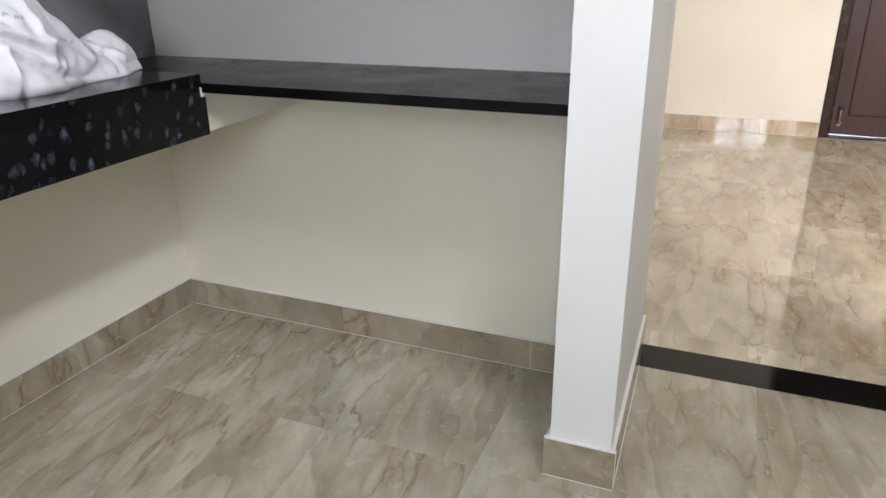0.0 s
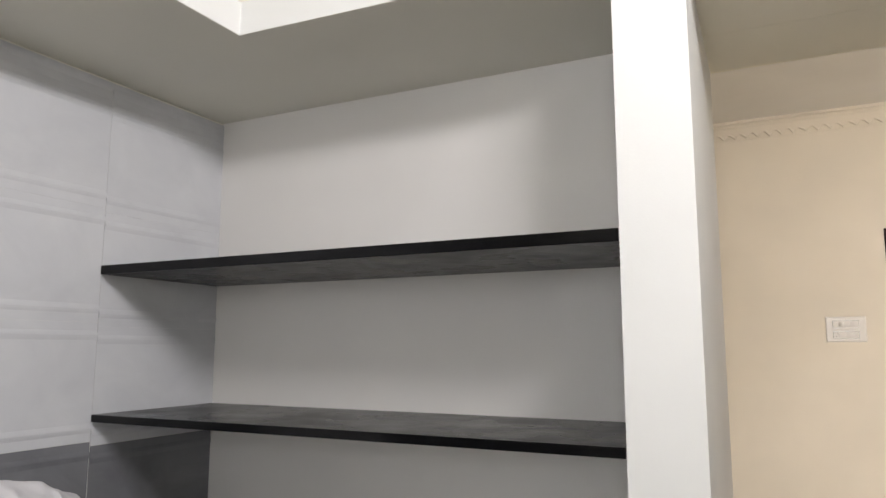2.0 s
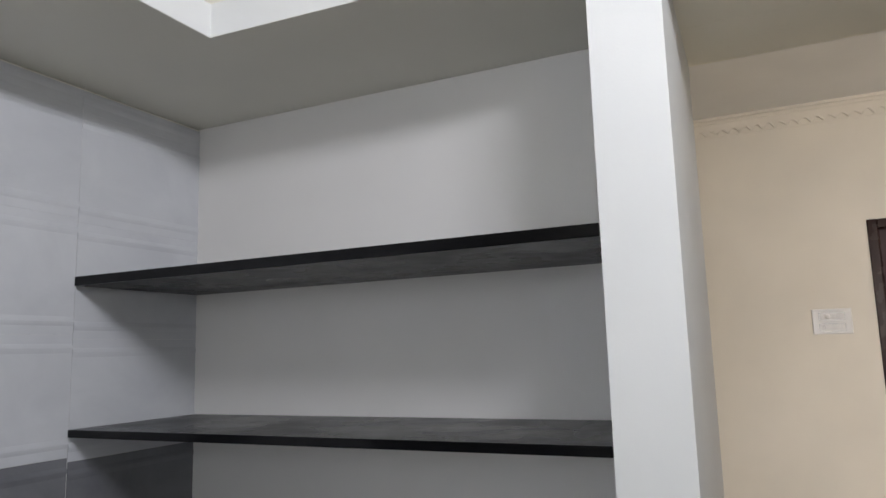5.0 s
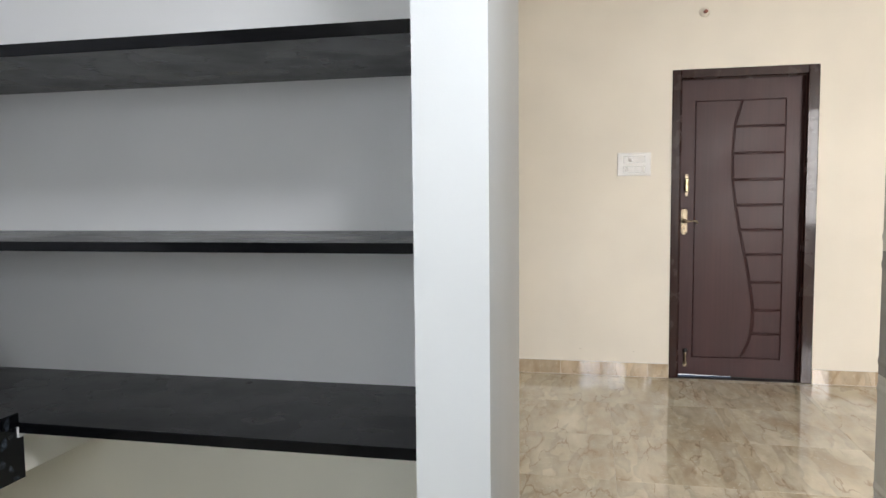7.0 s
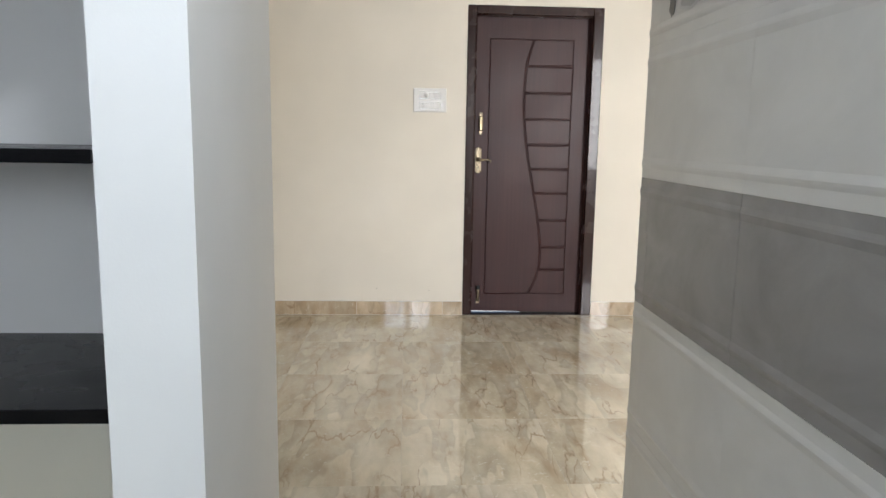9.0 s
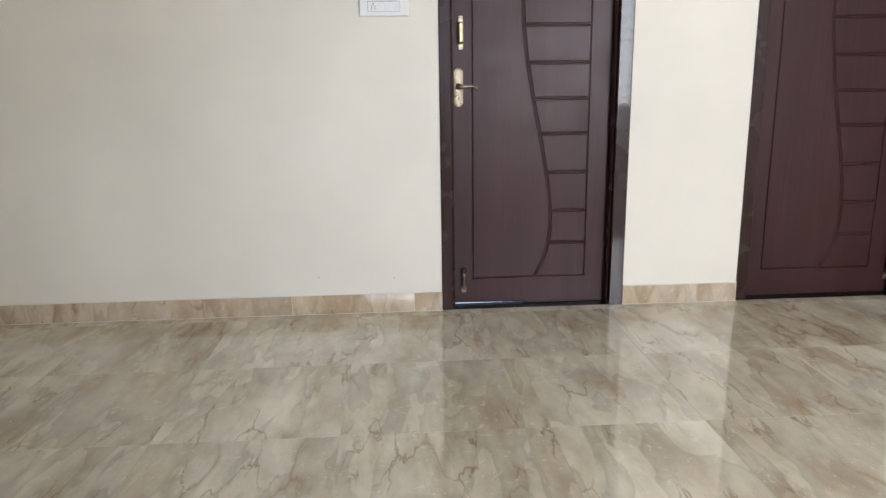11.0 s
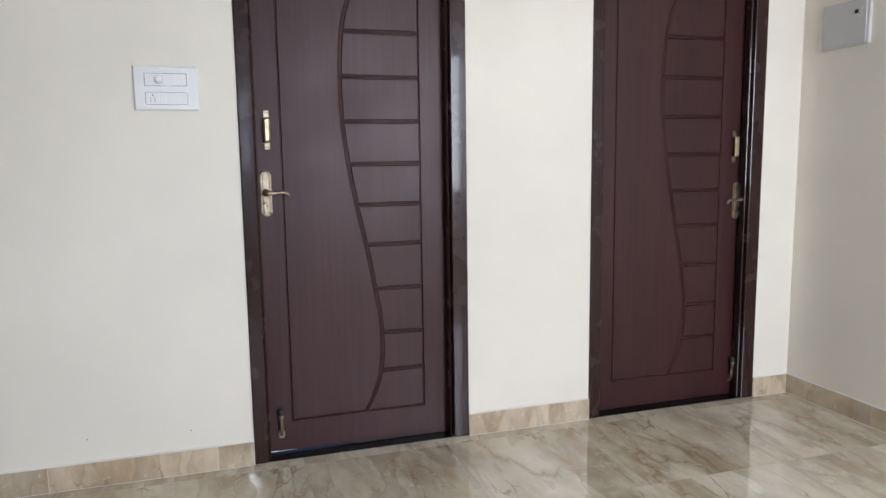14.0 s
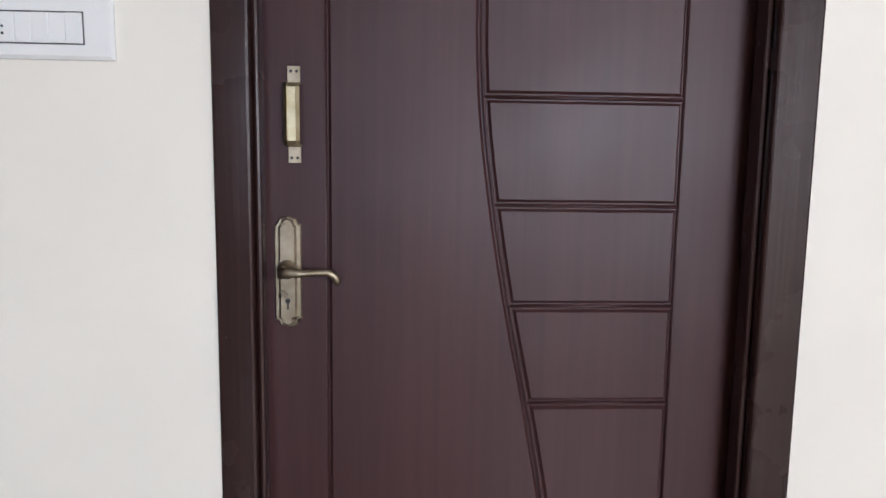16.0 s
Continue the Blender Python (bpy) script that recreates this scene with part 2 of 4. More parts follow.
def metal_worn(name, a, b, rough):
    m = mat(name, a, rough, 1.0)
    t = Tree(m)
    t.colour(t.ramp(t.noise(t.place(), 45, 5), [(0.35, a), (0.7, b)]))
    t.rough(t.ramp(t.noise(t.place(), 30, 4), [(0.3, rough * 0.7), (0.7, rough * 1.5)]))
    return m


M_BRASS = metal_worn("antique_brass", (0.26, 0.21, 0.145), (0.40, 0.335, 0.24), 0.36)
M_GOLD = metal_worn("bright_brass", (0.40, 0.34, 0.21), (0.54, 0.47, 0.31), 0.36)


# ---- mesh helpers ----
def part(name, bm, material, parent, label="", smooth=False, bevel=0.0, bias=None):
    """Links a bmesh as one mesh object under a thing or under a part."""
    bmesh.ops.recalc_face_normals(bm, faces=bm.faces)
    me = bpy.data.meshes.new(name)
    bm.to_mesh(me)
    bm.free()
    mats = material if isinstance(material, (list, tuple)) else [material]
    for x in mats:
        me.materials.append(x)
    if smooth:
        me.shade_smooth()
    ob = new(name, me)
    if bevel:
        mod = ob.modifiers.new("bevel", "BEVEL")
        mod.width, mod.segments, mod.limit_method = bevel, 2, "ANGLE"
    if parent is not None:
        ob.parent = parent
    return tagged(ob, label)


def box(bm, a, b, mi=0):
    """Adds a block between two corners."""
    vs = [bm.verts.new((x, y, z)) for x in (a[0], b[0]) for y in (a[1], b[1]) for z in (a[2], b[2])]
    for q in ((0, 1, 3, 2), (4, 6, 7, 5), (0, 4, 5, 1), (2, 3, 7, 6), (0, 2, 6, 4), (1, 5, 7, 3)):
        f = bm.faces.new([vs[i] for i in q])
        f.material_index = mi
    return bm


def block(name, a, b, material, parent=None, label="", kind="", bevel=0.0):
    ob = part(name, box(bmesh.new(), a, b), material, parent, label, bevel=bevel)
    return tagged(ob, kind=kind)


def empty(name, place, label, category, group="", kind=""):
    ob = new(name)
    ob.location = place
    ob.empty_display_size = 0.05
    return tagged(ob, label, category, group, kind)


def wall(name, a, b, material, holes=(), label="", axis="x"):
    """A wall between two corners with rectangular openings (lo, hi, z0, z1) along its axis: one mesh."""
    i = 0 if axis == "x" else 1
    cuts = sorted({a[i], b[i], *[h[0] for h in holes], *[h[1] for h in holes]})
    bm = bmesh.new()
    for lo, hi in zip(cuts, cuts[1:]):
        mid = (lo + hi) / 2
        spans = [(a[2], b[2])]
        for h in holes:
            if h[0] < mid < h[1]:
                spans = [s for s in ((a[2], h[2]), (h[3], b[2])) if s[1] - s[0] > 0.001]
        for z0, z1 in spans:
            p, q = list(a), list(b)
            p[i], q[i], p[2], q[2] = lo, hi, z0, z1
            box(bm, p, q)
    bmesh.ops.remove_doubles(bm, verts=bm.verts, dist=0.0005)
    return tagged(part(name, bm, material, None), label, kind="structure")


def tube(bm, points, radii, n=12, flat=1.0):
    """A swept round bar; flat squeezes it across."""
    rings = []
    pts = [Vector(p) for p in points]
    for k, p in enumerate(pts):
        d = (pts[min(k + 1, len(pts) - 1)] - pts[max(k - 1, 0)]).normalized()
        up = Vector((0, 1, 0)) if abs(d.y) < 0.9 else Vector((0, 0, 1))
        s = d.cross(up).normalized()
        u = s.cross(d)
        r = radii[k] if isinstance(radii, (list, tuple)) else radii
        rings.append([bm.verts.new(p + (s * math.cos(2 * math.pi * i / n) + u * flat * math.sin(2 * math.pi * i / n)) * r) for i in range(n)])
    for r0, r1 in zip(rings, rings[1:]):
        for i in range(n):
            bm.faces.new((r0[i], r0[(i + 1) % n], r1[(i + 1) % n], r1[i]))
    bm.faces.new(rings[0][::-1])
    bm.faces.new(rings[-1])
    return bm


def plate(bm, outline, y0, y1, chamfer=0.0, mi=0):
    """A flat piece with an outline in x and z, from y0 back to the front y1, its front edge cut by a chamfer."""
    n = len(outline)
    area = sum(outline[i][0] * outline[(i + 1) % n][1] - outline[(i + 1) % n][0] * outline[i][1] for i in range(n))
    if area < 0:
        outline = outline[::-1]

    def inset(d):
        res = []
        for i in range(n):
            p0, p1, p2 = (Vector(outline[(i + k) % n]) for k in (-1, 0, 1))
            n1 = Vector((-(p1 - p0).y, (p1 - p0).x)).normalized()
            n2 = Vector((-(p2 - p1).y, (p2 - p1).x)).normalized()
            mid = (n1 + n2).normalized()
            res.append(p1 + mid * d / max(mid.dot(n1), 0.35))
        return res
    s = 1 if y1 > y0 else -1
    levels = [(0, y0), (0, y1 - s * chamfer)] + ([(chamfer, y1)] if chamfer else [])
    rings = [[bm.verts.new((p[0], y, p[1])) for p in inset(d)] for d, y in levels]
    for r0, r1 in zip(rings, rings[1:]):
        for i in range(n):
            bm.faces.new((r0[i], r0[(i + 1) % n], r1[(i + 1) % n], r1[i])).material_index = mi
    bm.faces.new(rings[0]).material_index = mi
    bm.faces.new(rings[-1]).material_index = mi
    return bm


# ---- large structure ----
XL, XR, XH, XE = -2.182, 0.157, -2.25, 2.635      # kitchen left and right, hall left and right
YB, YH, YF, YW = -3.415, -3.169, -6.75, -4.3       # pantry back, hall side, kitchen end, hall end
ZC, ZS, ZT = 2.905, 2.090, 2.173                    # ceiling, loft underside, loft top

wall("wall_north", (XH - 0.2, 0, 0), (XE + 0.2, 0.2, 3.0), M_HALL, [(0.0, 0.912, -0.01, 2.1), (1.5, 2.42, -0.01, 2.135)], "cream painted hall wall with two doorways")
wall("wall_east", (XE, YW, 0), (XE + 0.2, 0, 3.0), M_HALL, (), "cream painted hall side wall", "y")
wall("wall_hall_west", (XH - 0.2, YH, 0), (XH, 0, 3.0), M_HALL, (), "cream painted hall end wall", "y")
wall("wall_south", (0.30, YW - 0.2, 0), (XE + 0.2, YW, 3.0), M_HALL, [(0.95, 2.40, 0.40, 2.30)], "cream painted hall wall with a wide window")
wall("wall_pantry_foot", (XL - 0.2, YB, 0), (-0.823, YH, 0.80), M_LOW, (), "cream painted wall below the pantry shelves")
wall("wall_pantry_back", (XL - 0.2, YB, 0.80), (-0.823, YH, ZS + 0.01), M_SHELF_WALL, (), "greyish white painted wall behind the pantry shelves")
wall("wall_over_pantry", (XL - 0.2, YB, ZS + 0.01), (-0.823, YH, 3.0), M_KIT, (), "ivory painted wall above the loft slab")
wall("wall_over_passage", (-0.823, YB, ZS), (XR, YH, 3.0), M_KIT, (), "ivory painted wall over the passage")
wall("wall_pillar", (-0.823, -3.835, 0), (-0.690, YH - 0.0015, ZS - 0.0005), M_WHITE, (), "white painted stub wall beside the pantry", "y")
wall("wall_kitchen_west_foot", (XL - 0.2, YF, 0), (XL, YB, 0.80), M_LOW, (), "cream painted wall under the counter", "y")
wall("wall_kitchen_west", (XL - 0.2, YF, 0.80), (XL, YB, 3.0), M_KIT, (), "ivory painted kitchen side wall", "y")
wall("wall_kitchen_east", (XR + 0.008, YF, 0), (0.30, YH, 3.0), M_HALL, [(-5.37, -4.63, 2.27, 2.56)], "painted wall between kitchen and hall", "y")
wall("wall_kitchen_south", (XL - 0.2, YF - 0.2, 0), (0.30, YF, 3.0), M_KIT, [(-0.78, 0.06, 1.02, 2.10)], "ivory painted kitchen wall with a window")
ceil = block("ceiling", (XH - 0.2, YF - 0.2, ZC), (XE + 0.2, 0.2, ZC + 0.12), M_CEIL, None, "plain white painted ceiling", "structure")

# loft slab: L-shaped, over the counter and over the pantry front
bm = bmesh.new()
out = [(XL, YF), (-1.67, YF), (-1.67, -3.902), (XR, -3.835), (XR, YB + 0.001), (XL, YB + 0.001)]
lo = [bm.verts.new((x, y, ZS)) for x, y in out]
hi = [bm.verts.new((x, y, ZT)) for x, y in out]
bm.faces.new(lo[::-1]).material_index = 1
bm.faces.new(hi)
for i in range(6):
    bm.faces.new((lo[i], lo[(i + 1) % 6], hi[(i + 1) % 6], hi[i]))
loft = part("loft_slab", bm, [M_WHITE, M_KIT], None, bevel=0.002)
tagged(loft, "white-edged concrete loft slab running round the kitchen", "loft", kind="structure")

# outdoor ground, seen only as light through the windows and under the door
g = block("ground", (-60, -60, -0.35), (60, 60, -0.30), M_STONE, None, "pale concrete ground outside", "structure")
bed = block("floor", (XH - 0.2, YF - 0.2, -0.25), (XE + 0.2, 0.20, -0.0009), M_GROUT, None, "beige marble-look polished floor tiles with thin joints", "structure")
# unseen white slab, added to bounce daylight into the gap under door_1
step = block("landing", (-0.4, 0.2, -0.3), (2.8, 2.2, -0.004), M_GAP_BOUNCE, None, "unseen pale slab added beyond the doors to brighten the gap under them", "structure")
thr = block("threshold", (-0.698, -3.297, -0.010), (XR, YH, 0.0015), M_GRAN_EDGE, bed, "black granite threshold strip")

for a, b in ((0.0565, 0.8415), (1.5565, 2.3495)):
    block("threshold", (a, 0.0005, -0.010), (b, 0.0935, 0.0015), M_GRAN_EDGE, bed, "black granite strip under a door")

# window frames and grilles
def window(name, x0, x1, z0, z1, y, label):
    w = empty(name, ((x0 + x1) / 2, y, z0), label, "window", kind="structure")
    w.location = (0, 0, 0)
    bm = bmesh.new()
    for a, b in (((x0, z0), (x1, z0 + 0.05)), ((x0, z1 - 0.05), (x1, z1)), ((x0, z0), (x0 + 0.05, z1)), ((x1 - 0.05, z0), (x1, z1)), (((x0 + x1) / 2 - 0.03, z0), ((x0 + x1) / 2 + 0.03, z1))):
        box(bm, (a[0], y - 0.06, a[1]), (b[0], y, b[1]))
    part("window_frame", bm, M_FRAME, w)
    bm = bmesh.new()
    k = z0 + 0.17
    while k < z1 - 0.08:
        box(bm, (x0 + 0.05, y - 0.035, k), (x1 - 0.05, y - 0.025, k + 0.012))
        k += 0.12
    part("grille", bm, M_WHITE, w)
    return w


window("window_1", -0.78, 0.06, 1.02, 2.10, YF - 0.02, "kitchen window with thin horizontal grille bars")
window("window_2", 0.95, 2.40, 0.40, 2.30, YW - 0.02, "wide hall window with thin horizontal grille bars")

w3 = empty("window_3", (0, 0, 0), "high kitchen side ventilator window with a dark frame", "window", kind="structure")
bm = bmesh.new()
for a, b in (((-5.37, 2.27), (-4.63, 2.29)), ((-5.37, 2.54), (-4.63, 2.56)), ((-5.37, 2.29), (-5.35, 2.54)), ((-4.65, 2.29), (-4.63, 2.54))):
    box(bm, (0.22, a[0], a[1]), (0.28, b[0], b[1]))
part("window_frame", bm, M_FRAME, w3)

# cornice band on the hall wall
corn = bmesh.new()
box(corn, (XH, -0.012, 2.860), (XE, 0.0, 2.875))
box(corn, (XH, -0.006, 2.765), (XE, 0.0, 2.775))
box(corn, (XH, -0.018, ZC - 0.02), (XE, 0.0, ZC - 0.0005))
rng = random.Random(4)
x = XH + 0.05
while x < XE - 0.05:
    h = rng.uniform(0.010, 0.022)
    tube(corn, [(x - 0.03, -0.003, 2.81), (x - 0.012, -0.006, 2.79 + h), (x + 0.012, -0.006, 2.79 - h * 0.6), (x + 0.03, -0.003, 2.80)], [0.003, 0.008, 0.008, 0.003], 6)
    x += 0.072
tagged(part("trim", corn, M_HALL, None, bevel=0), "moulded plaster leaf border along the top of the hall wall", kind="structure")

# ---- doors ----
CURVE = [(0.300, 1.810), (0.265, 1.700), (0.247, 1.610), (0.238, 1.430), (0.243, 1.255), (0.264, 1.075), (0.293, 0.905), (0.327, 0.735), (0.361, 0.545), (0.386, 0.350), (0.378, 0.185), (0.345, 0.080), (0.303, 0.0)]
RUNGS = [1.621, 1.438, 1.257, 1.080, 0.909, 0.738, 0.545, 0.349, 0.182]


def curve_x(z):
    """The curved moulding's place across the panel at a height above the panel's foot."""
    pts = CURVE[::-1]
    zs, xs = [p[1] for p in pts], [p[0] for p in pts]
    k = max(0, min(len(zs) - 2, int(np.searchsorted(zs, z)) - 1))
    z0, z1 = zs[k], zs[k + 1]
    u = min(max((z - z0) / (z1 - z0), 0), 1)
    m = [0.0] * len(zs)
    for i in range(len(zs)):
        a, b = max(i - 1, 0), min(i + 1, len(zs) - 1)
        m[i] = (xs[b] - xs[a]) / (zs[b] - zs[a])
    h = z1 - z0
    return ((2 * u**3 - 3 * u**2 + 1) * xs[k] + (u**3 - 2 * u**2 + u) * h * m[k] + (-2 * u**3 + 3 * u**2) * xs[k + 1] + (u**3 - u**2) * h * m[k + 1])


def door(name, x0, width, top, mirrored, zh, label):
    d = empty(name, (0, 0, 0), label, "door", kind="structure")
    x1 = x0 + width
    fw, fl = 0.070, 0.056
    # frame with a rounded front edge, rebated behind
    bm = bmesh.new()
    for a, b in (((x0, 0.0), (x0 + fl, top)), ((x1 - fw, 0.0), (x1, top)), ((x0 + fl, top - fl), (x1 - fw, top))):
        box(bm, (a[0], -0.008, a[1]), (b[0], 0.130, b[1]))
    for a, b in (((x0 + fl, 0.0), (x0 + fl + 0.010, top - fl)), ((x1 - fw - 0.010, 0.0), (x1 - fw, top - fl)), ((x0 + fl + 0.010, top - fl - 0.010), (x1 - fw - 0.010, top - fl))):
        box(bm, (a[0], 0.012, a[1]), (b[0], 0.050, b[1]))
    part("door_frame", bm, M_FRAME, d, "glossy dark brown varnished door frame", bevel=0.009)
    # leaf: backing, stiles and rails, then the raised panels
    fy, gy = 0.068, 0.0735
    lx0, lx1, lz0, lz1 = x0 + fl - 0.004, x1 - fw + 0.004, 0.0140, top - fl + 0.004
    px0, px1, pz0, pz1 = x0 + 0.156, x1 - 0.178, 0.135, top - 0.200
    leaf = part("door_leaf", box(bmesh.new(), (lx0, gy, lz0), (lx1, 0.093, lz1)), M_DOOR, d, "dark maroon panelled door leaf")
    bm = bmesh.new()
    for o in ([(lx0, lz0), (px0, lz0), (px0, lz1), (lx0, lz1)], [(px1, lz0), (lx1, lz0), (lx1, lz1), (px1, lz1)],
              [(px0, lz0), (px1, lz0), (px1, pz0), (px0, pz0)], [(px0, pz1), (px1, pz1), (px1, lz1), (px0, lz1)]):
        plate(bm, o, gy + 0.001, fy, 0.0)
    bmesh.ops.remove_doubles(bm, verts=bm.verts, dist=0.0005)
    part("stiles_and_rails", bm, M_DOOR, leaf)
    sx, sz = (px1 - px0) / 0.580, (pz1 - pz0) / 1.805
    gap = 0.0054

    def cx(z):
        return px0 + (0.009 + curve_x((z - pz0) / sz)) * sx
    zs = [pz0 + gap + (pz1 - pz0 - 2 * gap) * i / 40 for i in range(41)]
    o = [(px0 + gap, zs[0])] + [(cx(z) - gap, z) for z in zs] + [(px0 + gap, zs[-1])]
    part("wide_panel", plate(bmesh.new(), o, gy + 0.001, fy + 0.0005, 0.0045), M_DOOR, leaf)
    cuts = [pz1 - pz0] + [r * sz for r in RUNGS] + [0.0]
    for hi_z, lo_z in zip(cuts, cuts[1:]):
        za, zb = pz0 + lo_z + gap, pz0 + hi_z - gap
        zz = [za + (zb - za) * i / 5 for i in range(6)]
        o = [(px1 - gap, za)] + [(cx(z) + gap, z) for z in zz] + [(px1 - gap, zb)]
        part("raised_panel", plate(bmesh.new(), o[::-1], gy + 0.001, fy + 0.0005, 0.0045), M_DOOR, leaf)
    # beads in the grooves
    bm = bmesh.new()
    r = 0.0030
    tube(bm, [(cx(z), gy - 0.001, z) for z in zs], r, 6)
    for q in RUNGS:
        z = pz0 + q * sz
        tube(bm, [(cx(z), gy - 0.001, z), (px1 - 0.003, gy - 0.001, z)], r, 6)
    for p, q in (((px0, pz0), (px1, pz0)), ((px0, pz1), (px1, pz1)), ((px0, pz0), (px0, pz1)), ((px1, pz0), (px1, pz1))):
        tube(bm, [(p[0], gy - 0.002, p[1]), (q[0], gy - 0.001, q[1])], 0.0034, 6)
    part("bead_moulding", bm, M_DOOR, leaf, smooth=True)
    lift = 0.011 if not mirrored else 0.002
    for ob in [leaf] + [c for c in leaf.children if c.name.startswith("stiles")]:
        for v in ob.data.vertices:
            if v.co.z < lz0 + 0.001:
                v.co.z = 0.003 + lift * max(0.0, 1.0 - (v.co.x - lx0) / (lx1 - lx0))
    # hardware on the closing side
    s = -1 if mirrored else 1
    hx = (x1 - 0.083) if mirrored else x0 + 0.096
    lever_set(d, hx, fy, zh, s)
    pull(d, hx + s * (0.025 if mirrored else 0.012), fy, zh + (0.262 if mirrored else 0.250))
    stopper(d, hx + s * (0.0 if mirrored else 0.018), fy, 0.130)
    return d


def lever_set(d, x, y, z, s):
    bm = bmesh.new()
    w, h = 0.0215, 0.087
    o = [(x - w, z - h + 0.010), (x - w + 0.005, z - h + 0.008), (x - w + 0.008, z - h), (x, z - h - 0.004), (x + w - 0.008, z - h), (x + w - 0.005, z - h + 0.008), (x + w, z - h + 0.010)]
    o += [(px, 2 * z - pz) for px, pz in o[::-1]]
    plate(bm, o, y, y - 0.005, 0.002)
    o2 = [(x + (px - x) * 0.66, z + (pz - z) * 0.97) for px, pz in o]
    plate(bm, o2, y - 0.0045, y - 0.010, 0.003)
    base = part("handle_plate", bm, M_BRASS, d, "antique brass lever handle plate")
    bm = bmesh.new()
    tube(bm, [(x, y - 0.008, z + 0.006), (x, y - 0.022, z + 0.006), (x, y - 0.034, z + 0.006), (x, y - 0.044, z + 0.006)], [0.015, 0.015, 0.012, 0.010], 16)
    tube(bm, [(x - s * 0.008, y - 0.040, z + 0.004), (x + s * 0.010, y - 0.043, z + 0.006), (x + s * 0.030, y - 0.045, z + 0.004), (x + s * 0.052, y - 0.045, z + 0.006), (x + s * 0.068, y - 0.044, z + 0.006), (x + s * 0.078, y - 0.043, z + 0.001), (x + s * 0.083, y - 0.043, z - 0.008), (x + s * 0.082, y - 0.043, z - 0.014)],
         [0.010, 0.009, 0.0055, 0.005, 0.006, 0.007, 0.006, 0.003], 12)
    part("lever", bm, M_BRASS, base, smooth=True)
    bm = bmesh.new()
    tube(bm, [(x, y - 0.0095, z - 0.046), (x, y - 0.0110, z - 0.046)], 0.0042, 10)
    box(bm, (x - 0.0016, y - 0.0110, z - 0.060), (x + 0.0016, y - 0.0095, z - 0.046))
    part("keyhole", bm, M_RUBBER, base)
    for dz in (0.078, -0.078):
        for dx in (-0.006, 0.006):
            part("screw", tube(bmesh.new(), [(x + dx, y - 0.0085, z + dz), (x + dx, y - 0.0112, z + dz)], [0.0038, 0.003], 10), M_BRASS, base)


def pull(d, x, y, z):
    bm = bmesh.new()
    h, w = 0.075, 0.0125
    for k in (-1, 1):
        plate(bm, [(x - w * 0.75, z + k * h), (x + w * 0.85, z + k * h), (x + w * 0.85, z + k * (h - 0.026)), (x - w * 0.75, z + k * (h - 0.026))], y, y - 0.0025, 0.0006)
    base = part("pull_handle", bm, M_BRASS, d, "brass pull handle with square feet")
    bm = bmesh.new()
    g = h - 0.026
    prof = [(-w, 0.0), (-w * 0.55, -0.004), (-w * 0.5, -0.002), (w * 0.5, -0.002), (w * 0.55, -0.004), (w, 0.0)]
    path = [(y - 0.002, -g), (y - 0.020, -g + 0.001), (y - 0.026, -g + 0.008), (y - 0.026, g - 0.008), (y - 0.020, g - 0.001), (y - 0.002, g)]
    front = [[bm.verts.new((x + px, py + pd, z + pz)) for px, pd in prof] for py, pz in path]
    for r0, r1 in zip(front, front[1:]):
        for i in range(5):
            bm.faces.new((r0[i], r0[i + 1], r1[i + 1], r1[i]))
    ob = part("grip", bm, M_GOLD, base, "bright brass ribbed grip")
    mod = ob.modifiers.new("thick", "SOLIDIFY")
    mod.thickness = 0.0025
    for k, dx in ((1, -0.004), (1, 0.005), (-1, -0.004), (-1, 0.005)):
        part("screw", tube(bmesh.new(), [(x + dx, y - 0.002, z + k * (h - 0.008)), (x + dx, y - 0.0035, z + k * (h - 0.008))], [0.0028, 0.002], 8), M_RUBBER, base)


def stopper(d, x, y, z):
    bm = bmesh.new()
    plate(bm, [(x - 0.011, z - 0.062), (x + 0.011, z - 0.062), (x + 0.011, z - 0.028), (x - 0.011, z - 0.028)], y, y - 0.004, 0.001)
    tube(bm, [(x - 0.013, y - 0.010, z - 0.040), (x + 0.013, y - 0.010, z - 0.040)], 0.008, 10)
    base = part("stopper_base", bm, M_BRASS, d, "brass foot-operated door stopper folded up")
    bm = bmesh.new()
    tube(bm, [(x, y - 0.010, z - 0.042), (x, y - 0.016, z - 0.020), (x, y - 0.020, z + 0.010), (x, y - 0.021, z + 0.032), (x, y - 0.021, z + 0.045)], [0.011, 0.0080, 0.0075, 0.010, 0.013], 10)
    part("stopper_arm", bm, M_BRASS, base, smooth=True)
    part("rubber_foot", tube(bmesh.new(), [(x, y - 0.021, z + 0.044), (x - 0.001, y - 0.021, z + 0.060), (x - 0.002, y - 0.020, z + 0.068)], [0.0135, 0.0145, 0.011], 12), M_RUBBER, base, "black rubber foot")


door("door_1", 0.0, 0.912, 2.1, False, 1.080, "closed dark maroon panelled door with brass lever handle and curved moulding")
door("door_2", 1.500, 0.920, 2.135, True, 0.985, "closed dark maroon panelled door in a glossy brown frame by the wall corner")
# strips added only to block light under the doors, except at door_1's left
block("draught_strip", (0.42, 0.072, 0.0), (0.846, 0.092, 0.0175), M_RUBBER, bpy.data.objects["door_1"])
block("draught_strip", (1.566, 0.072, 0.0), (2.354, 0.092, 0.0175), M_RUBBER, bpy.data.objects["door_2"])

